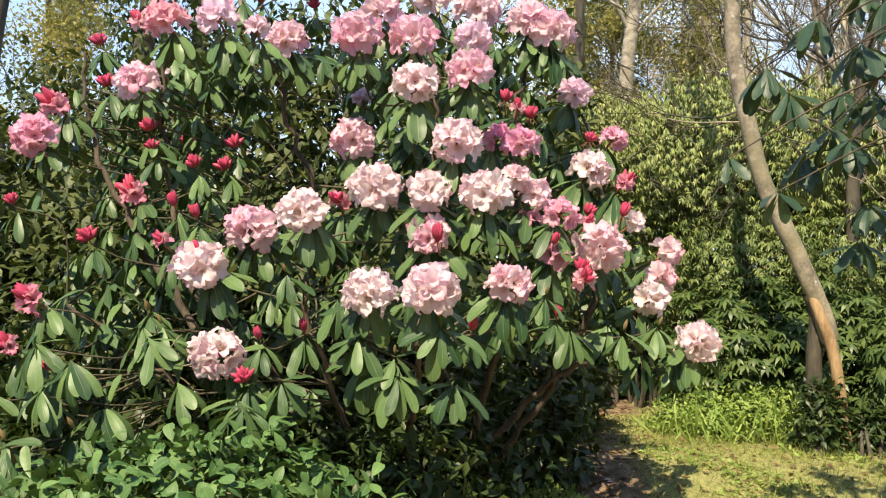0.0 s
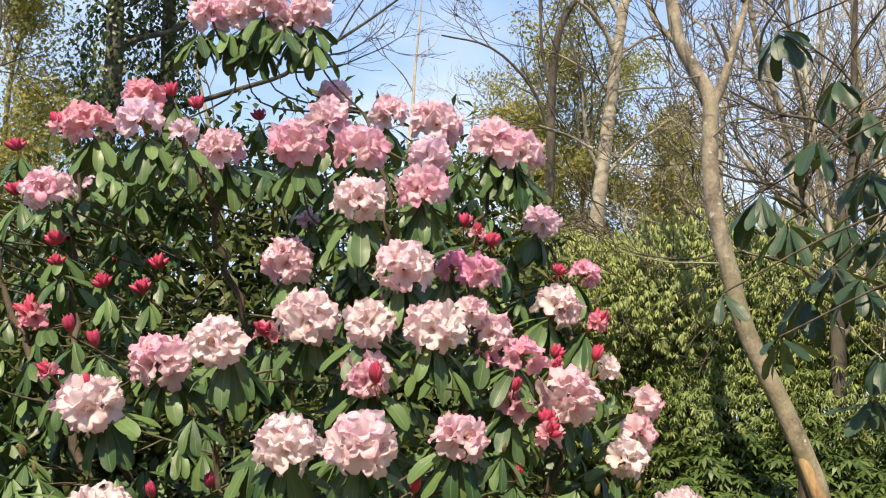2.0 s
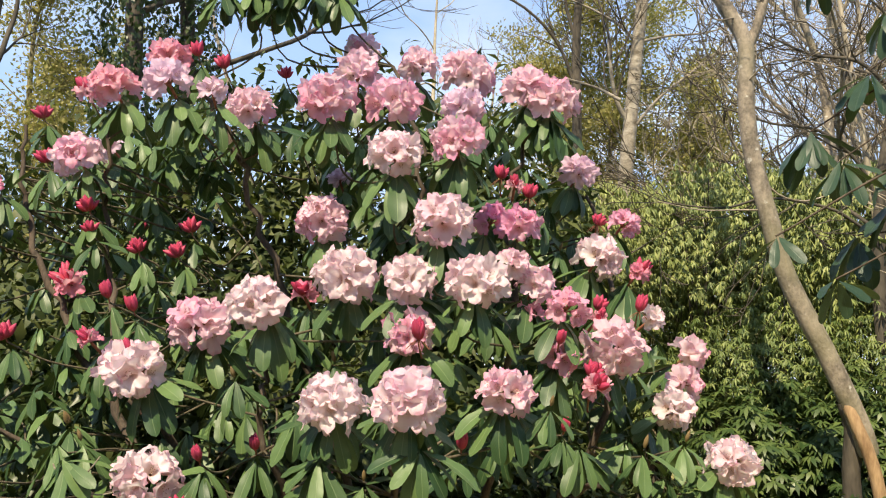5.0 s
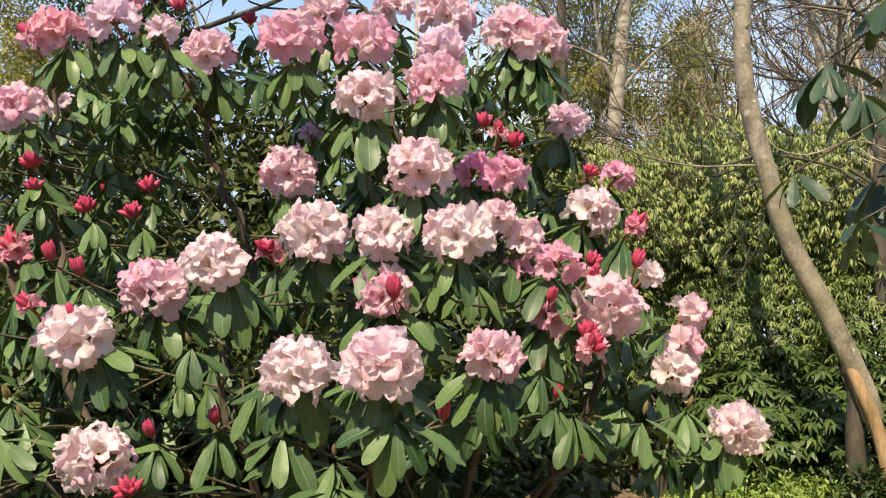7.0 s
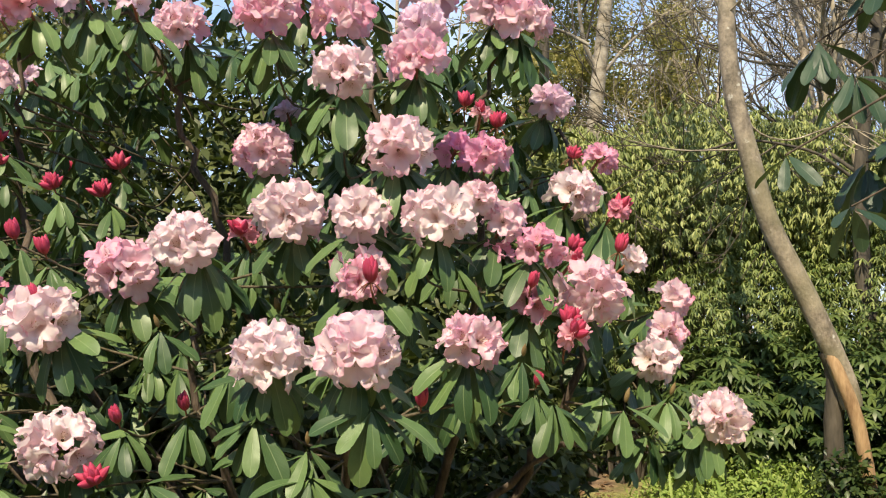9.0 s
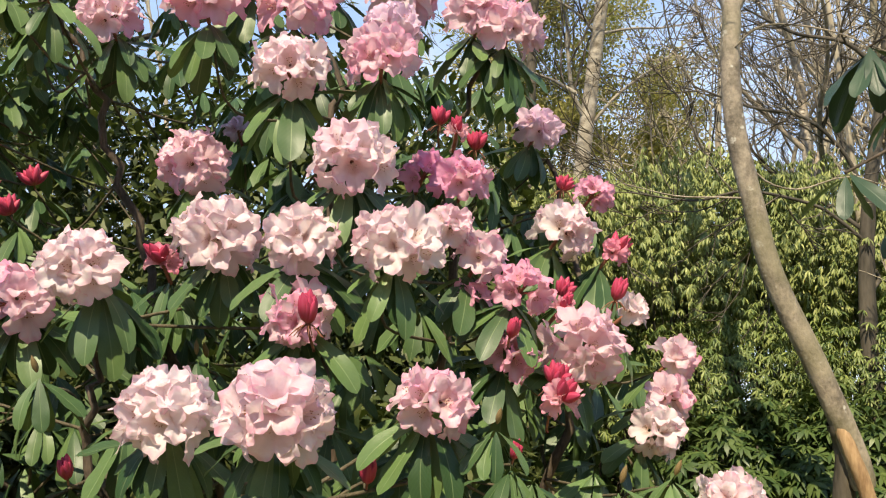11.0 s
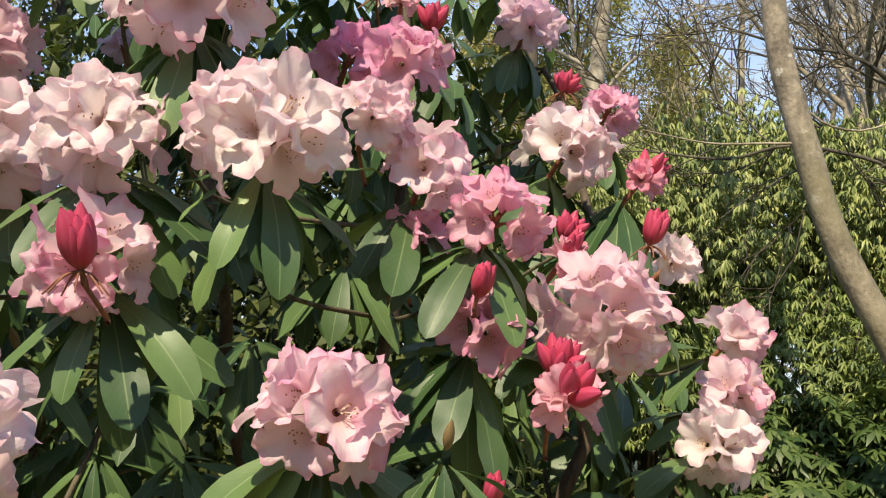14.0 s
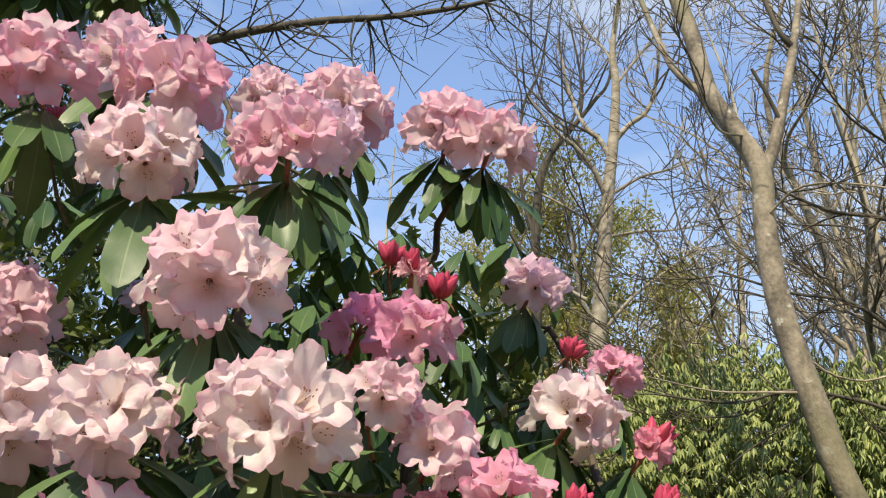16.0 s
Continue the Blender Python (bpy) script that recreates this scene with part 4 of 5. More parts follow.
shrub("leafy_shrub", "low shrub with fresh light green leaves below the flowers", (-0.22, 3.12, 0.46), (0.30, 0.25, 0.36), 260, SHRUB_LEAF, 0.08, leaf_blade(0.27, 0.4, 0.3, 5, 2), 0, 6, -0.3, 0.1)
shrub("fern_clump", "bright green ferny plants beside the path", (1.75, 6.0, 0.66), (0.48, 0.28, 0.26), 3600, FERN_LEAF, 0.034, SMALL, 0, 7, -0.2, 0.1, stems=7, bark=TWIG_BARK, stem_r=0.006)
shrub("fern_clump", "bright green ferny plants beside the path", (1.35, 6.1, 0.64), (0.30, 0.22, 0.18), 2000, FERN_LEAF, 0.032, SMALL, 0, 8, -0.2, 0.1, stems=7, bark=TWIG_BARK, stem_r=0.006)
shrub("fern_clump", "bright green low weeds at the path's edge", (0.32, 4.40, 0.46), (0.30, 0.30, 0.12), 1500, FERN_LEAF, 0.035, SMALL, 0, 9, -0.1, 0.1, stems=7, bark=TWIG_BARK, stem_r=0.006)

for k, (x, y, r, top) in enumerate(((2.30, 5.95, 0.34, 1.2), (1.96, 5.52, 0.16, 0.98), (2.32, 5.5, 0.2, 0.85))):
    shrub("ivy_shrub", "dark ivy clump round the leaning tree's foot", (x, y, (top + 0.5) / 2), (r, 0.12, (top - 0.4) / 2), 900, IVY_SHADE_LEAF, 0.05, SMALL, 0, 260 + k, -0.8)
# low filler shrub, its near-black green painting the shade below the flowers
shrub("laurel_shrub", "low shrub under the flowering bush, shade put into its dark leaf colour", (-0.22, 3.75, 0.62), (0.34, 0.3, 0.42), 800, IVY_SHADE_LEAF, 0.07, SMALL, 0, 10, -0.5)

# more filler under the bush, with the shade painted into the leaf colour
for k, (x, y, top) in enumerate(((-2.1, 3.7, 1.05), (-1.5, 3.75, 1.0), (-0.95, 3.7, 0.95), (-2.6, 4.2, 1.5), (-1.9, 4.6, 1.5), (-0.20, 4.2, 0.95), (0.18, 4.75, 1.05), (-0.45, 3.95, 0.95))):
    shrub("laurel_shrub", "shrub filling the space under the flowering bush, shade put into its dark leaf colour", (x, y, (top + 0.3) / 2), (0.45, 0.3, (top - 0.1) / 2), 1500, IVY_SHADE_LEAF, 0.085, SMALL, 0, 110 + k, -0.8)

# tall evergreens added unseen behind and beside the walk to cut its skylight
for k, (x, y) in enumerate(((-8.5, 3.0), (-8.5, -0.5), (-7.0, -3.8), (-4.2, -5.2), (-1.4, -5.6), (1.4, -5.6), (4.2, -5.2), (6.6, -3.4), (7.4, -0.4), (7.6, 2.6), (-5.5, 11.0), (-2.6, 11.0), (-0.4, 11.4))):
    # the last three close the view beyond the thicket
    shrub("added_evergreen", "tall dense dark evergreen added to close off the garden", (x, y, 2.2 if y < 5 else 1.4), (2.0, 2.0 if y < 5 else 1.0, 2.6 if y < 5 else 2.0), 2600, THICKET_LEAF, 0.30, leaf_blade(0.40, 0.5, 0.3, 2, 1), 0, 300 + k, -0.95, around=True)

# ---- grass and fallen leaves ----
def scatter(name, label, n, material, size, place, tilt, seed, leaf=SMALL):
    r_ = np.random.default_rng(seed)
    m4 = []
    while len(m4) < n:
        x, y = place(r_)
        if x is None:
            continue
        d = unit((r_.normal(), r_.normal(), tilt * r_.uniform(0.6, 1.6)))
        m4.append(frame_of((x, y, ground_z(x, y) + 0.004), d, (r_.normal(0, 0.4), r_.normal(0, 0.4), 1.0) if tilt < 1 else (r_.normal(), r_.normal(), 0.2), size * r_.uniform(0.5, 1.4)))
    ob = new(name, quad_mesh(name, *many(leaf, m4), mats=(material,)))
    return tagged(ob, label, "plants", kind="stuff")


def on_lawn(r_):
    x, y = r_.uniform(0.2, 3.6), r_.uniform(3.6, 6.6)
    return (x, y) if x - path_x(y) > 0.10 + 0.25 * r_.random() or lump(x, y, 2.5) > 0.25 else (None, None)


def on_path(r_):
    x, y = r_.uniform(-2.5, 2.6), r_.uniform(2.6, 9.0)
    return (x, y) if x - path_x(y) < 0.35 or r_.random() < 0.25 else (None, None)


scatter("turf_grass", "short patchy green grass beside the path", 20000, GRASS_BLADE, 0.045, on_lawn, 1.3, 21, leaf_blade(0.05, 0.6, 0.2, 2, 1))
scatter("strap_leaves", "tuft of long strap-shaped green leaves by the ferns", 110, FERN_LEAF, 0.24, lambda r_: (r_.normal(1.55, 0.22), r_.normal(5.72, 0.06)), 1.6, 23, leaf_blade(0.035, 1.2, 0.2, 5, 2))
scatter("low_weeds", "patches of small bright green weeds along the path", 3600, FERN_LEAF, 0.032, lambda r_: (lambda x, y: (x, y) if lump(x, y, 1.8, 7.0) > 0.12 else (None, None))(r_.uniform(0.1, 3.2), r_.uniform(4.0, 6.4)), 0.5, 24)
scatter("fallen_petals", "pale fallen petals scattered on the soil under the bush", 260, PETALS["cream"], 0.035, lambda r_: (r_.uniform(-1.2, 1.1), r_.uniform(3.2, 5.4)), 0.1, 25)
scatter("leaf_litter", "dry brown fallen leaves on the soil", 5000, LITTER, 0.05, on_path, 0.15, 22)
scatter("lawn_litter", "small dry brown leaves strewn over the grass", 1500, LITTER, 0.04, on_lawn, 0.25, 26)

# ---- trees ----


def bare_tree(name, label, at, height, radius, seed, bark, twig=None, lean=(0, 0), first=0.3, limbs=9, levels=3, spread=0.9, line=None, leaf=None, leaf_n=0, kids=(6, 5, 4), category="tree", sub_len=(0.42, 0.5, 0.55), taper=0.85, flare=1.35, limb_r=0.4, arms=(), arm_kids=7, crook=0.27, leaf_size=0.04):
    """A leafless tree: a tapered trunk, limbs, and branches that divide into fine twigs."""
    r_ = np.random.default_rng(seed)
    x, y = at
    z = ground_z(x, y) - 0.1
    ob = thing(name, (x, y, z), label, category)
    if line is None:
        mids = [np.array((x + lean[0] * f + r_.normal(0, 0.13), y + lean[1] * f + r_.normal(0, 0.13), z + height * f)) for f in (0, 0.2, 0.4, 0.6, 0.8, 1.0)]
        trunk = smooth_line(mids, 5)
    else:
        trunk = smooth_line(line, 6)
    k = len(trunk)
    tr = radius * (1 - taper * np.linspace(0, 1, k) ** 1.2)
    tr[0] *= flare
    put("trunk", quad_mesh("trunk", *tube(trunk, tr, 12, 0.015, r_), mats=(bark,)), ob)
    fine, leaves = [], []

    def grow(start, way, length, rad, level):
        n = (8, 7, 6, 3)[min(level, 3)]
        pts, ways = [start], []
        d = unit(way)
        bend = r_.normal(0, 0.09, 3) + np.array((0, 0, 0.07))  # each branch sweeps its own way, mostly upwards
        for i in range(n):
            d = unit(d + bend + r_.normal(0, crook * 0.5, 3))
            ways.append(d)
            pts.append(pts[-1] + d * length / n)
        pts = np.array(pts)
        rr = np.linspace(rad, max(rad * 0.30, 0.0026), n + 1)
        if level == 0:
            put("limb", quad_mesh("limb", *tube(smooth_line(pts, 3), np.linspace(rad, rr[-1], n * 3 + 1), 7, 0.02, r_), mats=(bark,)), ob)
        else:
            fine.append(tube(pts, rr, 4 if level == 1 else 3))
        if level + 1 <= levels:
            for c in range(kids[min(level, len(kids) - 1)]):
                f = r_.uniform(0.2, 0.97)
                i = min(int(f * n), n - 1)
                p = pts[i] + (pts[i + 1] - pts[i]) * (f * n - i)
                side = r_.normal(0, 1, 3)
                side = unit(side - ways[i] * np.dot(side, ways[i]))
                grow(p, unit(ways[i] + side * r_.uniform(0.45, 0.95)), length * sub_len[min(level, 2)] * (1.25 - 0.6 * f) * r_.uniform(0.7, 1.25), max(rr[i] * 0.62, 0.0028), level + 1)
        if leaf is not None and level >= levels - 1:
            for _ in range(leaf_n):
                i = int(r_.integers(1, n + 1))
                leaves.append(frame_of(pts[i] + r_.normal(0, 0.10, 3), r_.normal(0, 1, 3), r_.normal(0, 1, 3) + (0, 0, 0.6), r_.uniform(0.6, 1.3) * leaf_size))

    for line_, rad in arms:
        l = smooth_line(line_, 4)
        rr = np.linspace(rad, rad * 0.4, len(l))
        put("limb", quad_mesh("limb", *tube(l, rr, 7, 0.02, r_), mats=(bark,)), ob)
        for _ in range(arm_kids):
            i = int(r_.integers(len(l) // 4, len(l) - 1))
            way = unit(l[i + 1] - l[i])
            side = r_.normal(0, 1, 3)
            side = unit(side - way * np.dot(side, way))
            grow(l[i], unit(way + side * r_.uniform(0.5, 1.2) + np.array((0, 0, 0.15))), height * 0.13 * r_.uniform(0.6, 1.3), rr[i] * 0.6, 1)
    for q in range(limbs):
        f = first + (1 - first) * (q + r_.random() * 0.6) / limbs
        i = min(int(f * (k - 1)), k - 2)
        a = q * 2.4 + r_.uniform(-0.5, 0.5)
        grow(trunk[i], (math.cos(a) * spread, math.sin(a) * spread, 0.75), height * 0.36 * (1.15 - 0.6 * f) * r_.uniform(0.8, 1.2), tr[i] * limb_r, 0)
    if fine:
        put("brushwood", quad_mesh("brushwood", *joined(fine), mats=(twig or bark,)), ob, kind="stuff")
    if leaves:
        put("crown", quad_mesh("crown", *many(leaf_blade(0.45, 0.3, 0.2, 2, 1), leaves), mats=(leaf,)), ob, kind="stuff")
    return ob


# the leaning tree with its fork, ivy-dark foot and orange young stem
leaning = bare_tree("leaning_tree", "leaning tree with smooth grey-brown bark and a high fork", (2.06, 5.6), 5.0, 0.056, 3, BEECH_BARK, GREY_TWIG, first=0.80, limbs=3, levels=3, taper=0.45, flare=0.85, limb_r=0.3, kids=(5, 4, 3), crook=0.2, arm_kids=4,
                    line=((2.060, 5.6, 1.22), (2.010, 5.6, 1.40), (1.860, 5.6, 1.76), (1.685, 5.6, 2.14), (1.595, 5.6, 2.50), (1.530, 5.6, 2.80), (1.505, 5.6, 3.12), (1.515, 5.6, 3.42), (1.440, 5.6, 3.60), (1.340, 5.6, 3.80), (1.290, 5.6, 4.10), (1.200, 5.65, 4.6), (1.100, 5.7, 5.4), (1.05, 5.8, 6.2)),
                    arms=tuple((l, 0.006) for l in (
                        ((1.50, 5.58, 3.20), (1.62, 5.45, 3.28), (1.85, 5.3, 3.20), (2.1, 5.2, 3.05)), ((1.46, 5.58, 3.58), (1.30, 5.4, 3.50), (1.15, 5.2, 3.58), (0.95, 5.1, 3.75)),
                        ((1.53, 5.6, 2.86), (1.62, 5.6, 2.62), (1.80, 5.6, 2.55), (2.05, 5.6, 2.62), (2.3, 5.6, 2.55)), ((1.59, 5.6, 2.50), (1.45, 5.6, 2.50), (1.24, 5.6, 2.50), (1.0, 5.6, 2.55)))))
base_line = smooth_line(((2.03, 5.68, 0.42), (2.0, 5.68, 0.8), (1.99, 5.67, 1.1), (2.0, 5.64, 1.36), (1.95, 5.61, 1.5)), 6)
put("trunk_foot", quad_mesh("trunk_foot", *tube(base_line, np.linspace(0.052, 0.044, len(base_line)), 14, 0.05, rng), mats=(DARK_BARK,)), leaning, label="dark rough mossy foot")
young = smooth_line(((2.150, 5.56, 0.45), (2.135, 5.56, 0.62), (2.070, 5.55, 1.11), (1.990, 5.565, 1.38), (1.950, 5.600, 1.52)), 6)
put("young_stem", quad_mesh("young_stem", *tube(young, np.linspace(0.034, 0.034, len(young)), 10, 0.02, rng), mats=(SUCKER_BARK,)), leaning, label="orange-brown young stem")
second = smooth_line(((1.360, 5.6, 3.75), (1.230, 5.62, 3.90), (1.170, 5.65, 4.06), (1.080, 5.7, 4.45), (0.950, 5.8, 5.1)), 5)
put("side_limb", quad_mesh("side_limb", *tube(second, np.linspace(0.020, 0.009, len(second)), 7, 0.02, rng), mats=(BEECH_BARK,)), leaning)
fork = smooth_line(((1.520, 5.6, 3.40), (1.575, 5.6, 3.52), (1.620, 5.6, 3.66), (1.665, 5.6, 3.82), (1.735, 5.62, 4.06), (1.83, 5.65, 4.5), (1.95, 5.7, 5.4)), 5)
put("fork", quad_mesh("fork", *tube(fork, np.linspace(0.030, 0.012, len(fork)), 8, 0.02, rng), mats=(BEECH_BARK,)), leaning)
crooked = smooth_line(((1.735, 5.62, 4.05), (1.68, 5.6, 4.11), (1.64, 5.6, 4.25), (1.55, 5.6, 4.6)), 4)
put("side_limb", quad_mesh("side_limb", *tube(crooked, np.linspace(0.016, 0.008, len(crooked)), 6), mats=(DARK_BARK,)), leaning)
dead = smooth_line(((1.620, 5.59, 3.66), (1.575, 5.57, 3.77), (1.515, 5.55, 3.89)), 4)
put("dead_stub", quad_mesh("dead_stub", *tube(dead, np.linspace(0.011, 0.008, len(dead)), 6), mats=(DARK_BARK,)), leaning)

bare_tree("birch_tree", "slender pale birch with bare branches", (1.35, 10.6), 9.0, 0.098, 8, BIRCH_BARK, GREY_TWIG, first=0.66, limbs=5, levels=3, spread=0.55, limb_r=0.40, kids=(5, 4, 3), arm_kids=5, crook=0.22, taper=0.9,
          line=((1.36, 10.6, 0.5), (1.43, 10.6, 2.2), (1.51, 10.6, 3.7), (1.64, 10.6, 5.0), (1.74, 10.6, 5.9), (1.83, 10.6, 6.6), (1.88, 10.6, 7.2), (1.87, 10.6, 7.7), (2.0, 10.6, 8.6), (1.95, 10.6, 9.5)),
          arms=(
              (((1.72, 10.6, 5.85), (1.60, 10.5, 6.10), (1.40, 10.4, 6.32), (1.22, 10.3, 6.42), (0.9, 10.2, 6.8)), 0.034), (((1.80, 10.6, 6.25), (1.68, 10.6, 6.53), (1.55, 10.7, 6.75), (1.42, 10.8, 7.2), (1.3, 10.8, 7.9)), 0.034),
              (((1.86, 10.6, 6.55), (2.00, 10.6, 6.72), (2.20, 10.6, 6.90), (2.32, 10.6, 7.30), (2.40, 10.5, 8.0)), 0.034), (((1.78, 10.6, 5.90), (2.08, 10.6, 6.10), (2.35, 10.5, 6.14), (2.8, 10.4, 6.3)), 0.020),
              (((1.66, 10.6, 5.40), (1.50, 10.5, 5.55), (1.20, 10.4, 5.70), (0.9, 10.3, 5.8)), 0.020), (((1.70, 10.6, 5.42), (2.04, 10.6, 5.49), (2.36, 10.6, 5.51), (2.75, 10.6, 5.6)), 0.018),
              (((1.58, 10.6, 4.45), (1.42, 10.5, 4.72), (1.35, 10.4, 5.1), (1.33, 10.4, 5.5)), 0.030), (((1.45, 10.4, 4.68), (1.2, 10.4, 4.82), (0.85, 10.3, 4.9)), 0.022), (((1.6, 10.6, 4.40), (1.9, 10.5, 4.75), (2.3, 10.4, 5.05), (2.7, 10.4, 5.4)), 0.020)))
bare_tree("bare_tree", "thin dark leafless tree", (1.06, 11.3), 9.0, 0.065, 9, DARK_BARK, GREY_TWIG, first=0.5, limbs=5, spread=0.7, levels=3, kids=(5, 4, 3), arm_kids=5, limb_r=0.45,
          line=((1.06, 11.3, 0.5), (1.06, 11.3, 3.0), (1.06, 11.3, 4.6), (1.06, 11.3, 5.7), (1.12, 11.3, 6.4), (1.24, 11.3, 6.75), (1.42, 11.3, 7.0), (1.57, 11.3, 7.2), (1.75, 11.3, 7.45), (1.95, 11.3, 7.8), (2.05, 11.3, 8.8)),
          arms=((((1.57, 11.3, 7.2), (1.62, 11.3, 7.5), (1.60, 11.3, 7.9), (1.5, 11.3, 8.6)), 0.024), (((1.06, 11.3, 5.7), (0.92, 11.3, 6.3), (0.93, 11.3, 7.3), (1.15, 11.3, 7.9), (1.3, 11.3, 8.9)), 0.024), (((1.06, 11.3, 5.1), (0.8, 11.2, 5.7), (0.3, 11.0, 6.1), (-0.3, 10.9, 6.2)), 0.024)))
for k, (x, y, h) in enumerate(((1.75, 13.0, 6.3), (2.5, 13.5, 5.0), (1.25, 13.8, 5.4), (3.3, 14.5, 4.4), (-5.2, 10.5, 6.0))):
    bare_tree("budding_tree", "small tree in olive-yellow young leaf", (x, y), h, 0.07, 30 + k, OLIVE_TWIG, OLIVE_TWIG, first=0.12, limbs=18, levels=2, spread=0.55, leaf=BUDDING_LEAF, leaf_n=32, kids=(8, 5), leaf_size=0.055, limb_r=0.28)
for k, (x, y, h, r) in enumerate(((3.4, 8.6, 7.0, 0.07), (4.4, 9.0, 7.5, 0.08), (5.4, 8.4, 7.0, 0.08), (5.6, 11.0, 8.0, 0.09), (-0.2, 17.0, 7.0, 0.1), (-1.6, 16.0, 9.0, 0.1), (-4.0, 15.0, 9.0, 0.1), (7.0, 10.0, 8.0, 0.1), (2.7, 8.2, 6.0, 0.05), (3.0, 9.6, 7.0, 0.06), (4.8, 10.2, 8.0, 0.07))):
    bare_tree("bare_tree", "leafless tree with fine pinkish-brown twigs", (x, y), h, r * 0.7, 50 + k, BARE_TWIG, GREY_TWIG if k % 2 else BARE_TWIG, lean=((k % 3 - 1) * 0.6, 0), first=0.2, limbs=10, levels=3, kids=(5, 4, 3), crook=0.3, limb_r=0.5)
for k, (x, y) in enumerate(((2.45, 5.95), (3.4, 6.0), (3.7, 6.9), (4.1, 6.9))):
    bare_tree("bare_shrub", "many-stemmed bare shrub with thin brown stems", (x, y), 3.2, 0.020, 70 + k, BARE_TWIG, BARE_TWIG, lean=(0.1 + 0.2 * (k % 3), 0.1), first=0.15, limbs=6, levels=2, spread=0.4, kids=(5, 4, 3), category="shrub", limb_r=0.5)
bare_tree("bare_tree", "brown leafless tree with long arching low branches", (2.72, 6.6), 5.0, 0.062, 171, DARK_BARK, GREY_TWIG, first=0.35, limbs=7, levels=3, spread=1.0, kids=(6, 4, 3), arm_kids=8, limb_r=0.35,
          line=((2.72, 6.6, 0.45), (2.62, 6.6, 1.3), (2.56, 6.6, 2.1), (2.60, 6.6, 2.8), (2.75, 6.65, 3.6), (2.80, 6.7, 4.4), (2.95, 6.8, 5.4)),
          arms=((((2.58, 6.6, 2.5), (2.40, 6.55, 2.62), (2.22, 6.5, 2.70), (1.87, 6.5, 2.76), (1.62, 6.5, 2.70), (1.45, 6.5, 2.70), (1.21, 6.5, 2.73)), 0.012),
                (((2.60, 6.6, 2.7), (2.45, 6.55, 3.0), (2.2, 6.5, 3.2), (1.9, 6.5, 3.25), (1.6, 6.6, 3.4)), 0.014), (((2.72, 6.6, 3.5), (2.5, 6.6, 3.7), (2.2, 6.6, 3.75), (1.9, 6.6, 3.9)), 0.016)))
bare_tree("bare_tree", "slim pale brown leaning leafless tree", (2.9, 7.0), 5.6, 0.028, 172, BARE_TWIG, BARE_TWIG, first=0.5, limbs=6, levels=3, spread=0.8, kids=(5, 4, 3), limb_r=0.4,
          line=((2.9, 7.0, 0.5), (2.78, 7.0, 2.0), (2.66, 7.0, 3.36), (2.58, 7.0, 4.06), (2.46, 7.0, 5.2), (2.4, 7.0, 6.0)))


for k, (x, y, h) in enumerate(((3.05, 7.9, 6.0), (3.7, 8.3, 6.5))):
    bare_tree("bare_tree", "grey-brown leafless tree with crooked spreading limbs", (x, y), h, 0.06, 180 + k, BEECH_BARK, GREY_TWIG, lean=(-0.5 + 0.4 * k, 0), first=0.22, limbs=11, levels=3, spread=1.0, kids=(6, 4, 3), limb_r=0.55, crook=0.3)
for k, (x, y, h) in enumerate(((3.1, 8.4, 4.6), (3.8, 8.9, 5.0), (4.5, 8.3, 4.8), (5.2, 9.4, 5.2), (3.5, 9.8, 5.2), (4.2, 10.6, 5.6), (2.9, 10.4, 4.6))):
    bare_tree("bare_shrub", "tall bare shrub with a tangle of pale brown twigs", (x, y), h, 0.034, 160 + k, BARE_TWIG, BARE_TWIG, lean=(0.5 - 0.35 * (k % 4), 0.1), first=0.12, limbs=11, levels=3, spread=0.6, kids=(6, 5, 3), category="shrub", limb_r=0.55, crook=0.3)


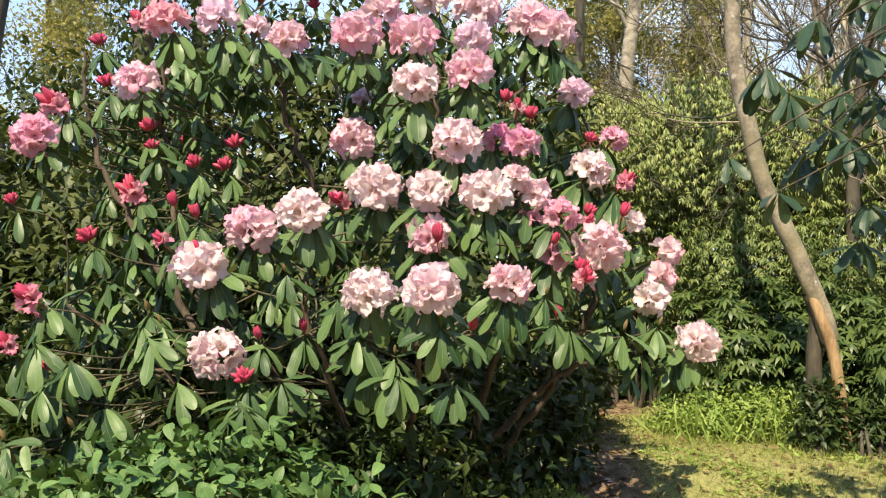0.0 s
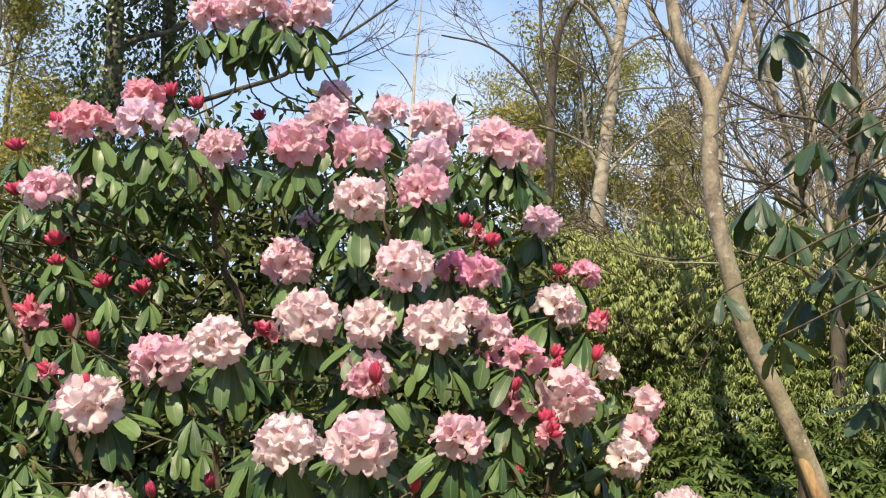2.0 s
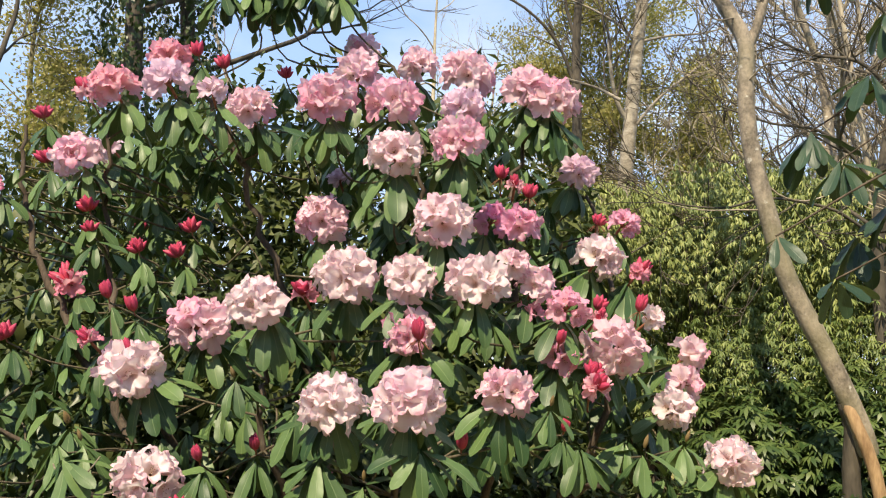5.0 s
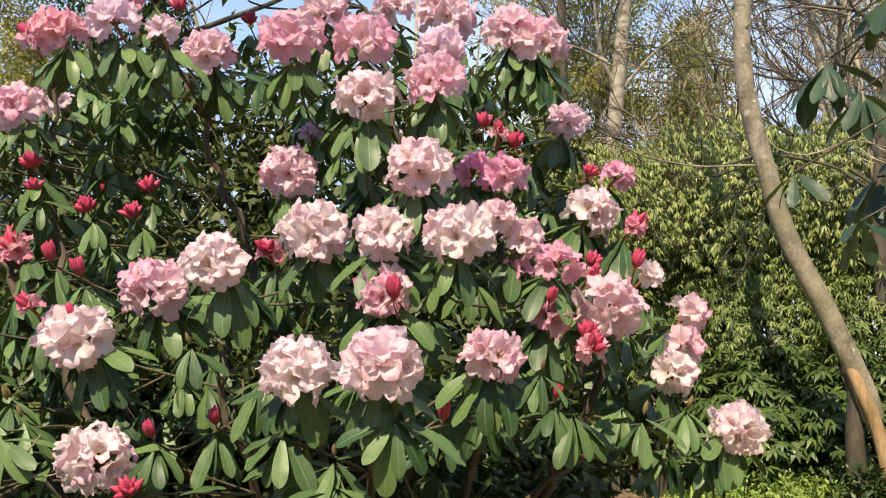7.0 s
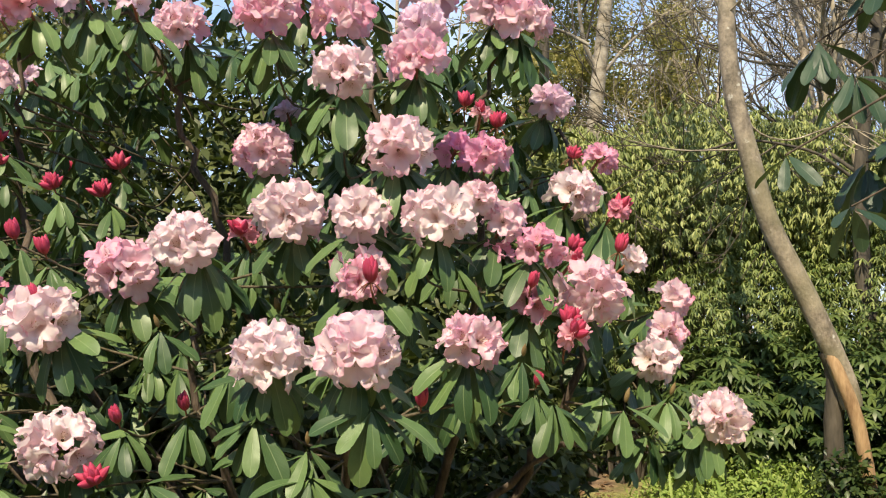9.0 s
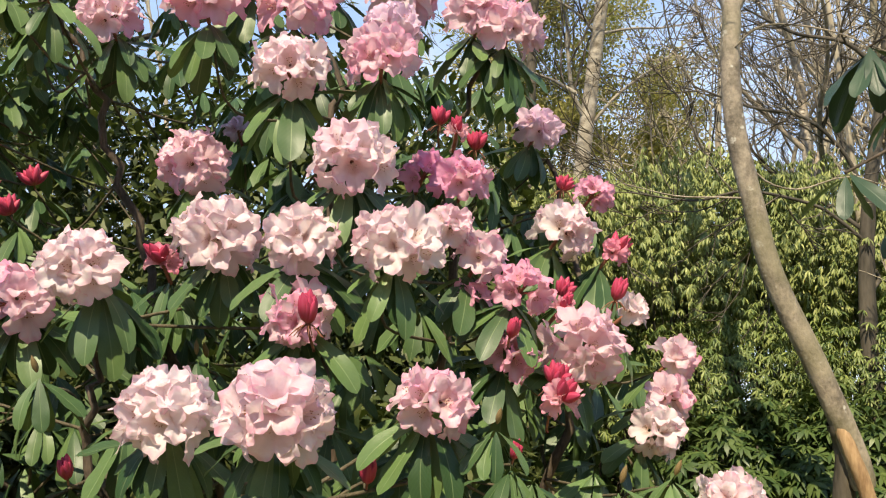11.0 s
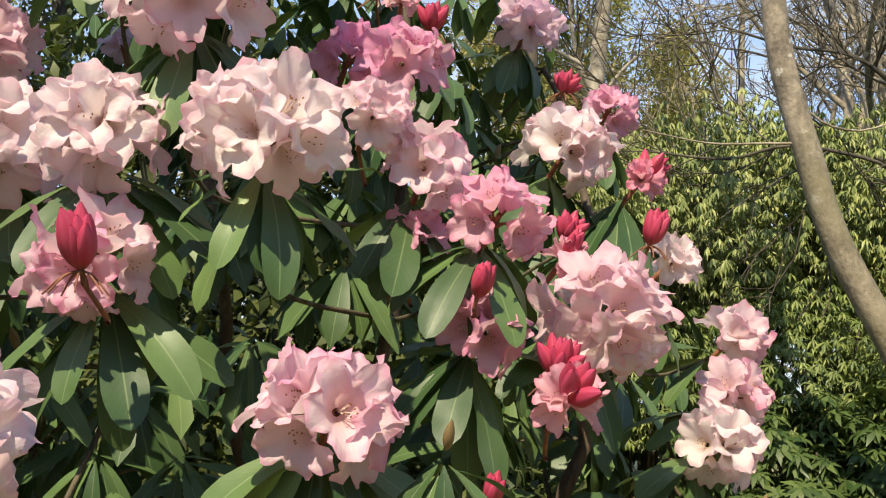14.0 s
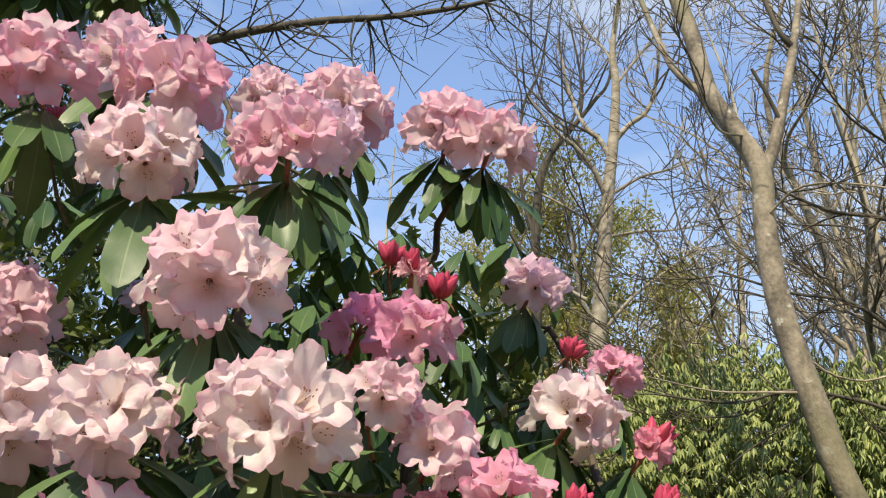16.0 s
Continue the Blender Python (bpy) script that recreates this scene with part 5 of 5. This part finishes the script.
def ivy_tree(at, height, radius, seed, limb_line=None):
    r_ = np.random.default_rng(seed)
    ob = bare_tree("ivy_tree", "tall dark tree trunk wrapped in ivy", at, height, radius, seed, DARK_BARK, DARK_BARK, first=0.45, limbs=7, levels=3)
    m4 = []
    for _ in range(8000):
        f = r_.random()
        a, z = r_.uniform(0, 6.28), ground_z(*at) + f * height * 0.8
        rad = radius * (1.4 + 2.4 * abs(noise.noise(Vector((math.cos(a) * 1.5, z * 1.1, seed)))) + 0.9 * r_.random() * (noise.noise(Vector((a, z * 0.8, seed + 5.0))) > -0.1))
        d = np.array((math.cos(a), math.sin(a), 0.2))
        m4.append(frame_of(np.array((at[0], at[1], z)) + d * rad * (1, 1, 0), unit(r_.normal(0, 0.6, 3) + (0, 0, -1)), d + r_.normal(0, 0.3, 3), r_.uniform(0.045, 0.085)))
    put("ivy", quad_mesh("ivy", *many(leaf_blade(0.45, 0.3, 0.2, 2, 1), m4), mats=(IVY_SHADE_LEAF,)), ob, label="glossy dark ivy leaves", kind="stuff")
    if limb_line is not None:
        l = smooth_line(limb_line, 6)
        put("long_limb", quad_mesh("long_limb", *tube(l, np.linspace(0.055, 0.014, len(l)), 8, 0.03, r_), mats=(DARK_BARK,)), ob)
        fine = []
        for _ in range(70):
            p = l[int(r_.integers(4, len(l)))]
            q = p + unit(r_.normal(0, 1, 3) + (0.5, 0, -0.1)) * r_.uniform(0.4, 1.3)
            fine.append(tube(smooth_line((p, (p + q) / 2 + r_.normal(0, 0.08, 3), q), 3), np.linspace(0.012, 0.003, 7), 4))
            for _ in range(3):
                s = (p + q) / 2 + (q - p) * r_.uniform(-0.2, 0.5)
                fine.append(tube([s, s + r_.normal(0, 0.22, 3)], (0.005, 0.002), 3))
        put("brushwood", quad_mesh("brushwood", *joined(fine), mats=(DARK_BARK,)), ob, kind="stuff")
    return ob


ivy_tree((-3.45, 9.0), 9.5, 0.13, 91, ((-3.3, 9.0, 5.6), (-2.6, 9.0, 6.3), (-1.8, 9.0, 6.6), (-1.06, 9.0, 6.76), (-0.36, 9.0, 6.83), (0.45, 9.0, 7.0), (1.1, 9.0, 7.3)))
ivy_tree((-3.05, 9.6), 9.5, 0.12, 92)
bare_tree("bare_tree", "dark crooked leafless tree among the evergreens", (-4.9, 8.3), 7.5, 0.13, 95, DARK_BARK, DARK_BARK, lean=(0.6, 0), first=0.2, limbs=9, levels=3, spread=1.2)
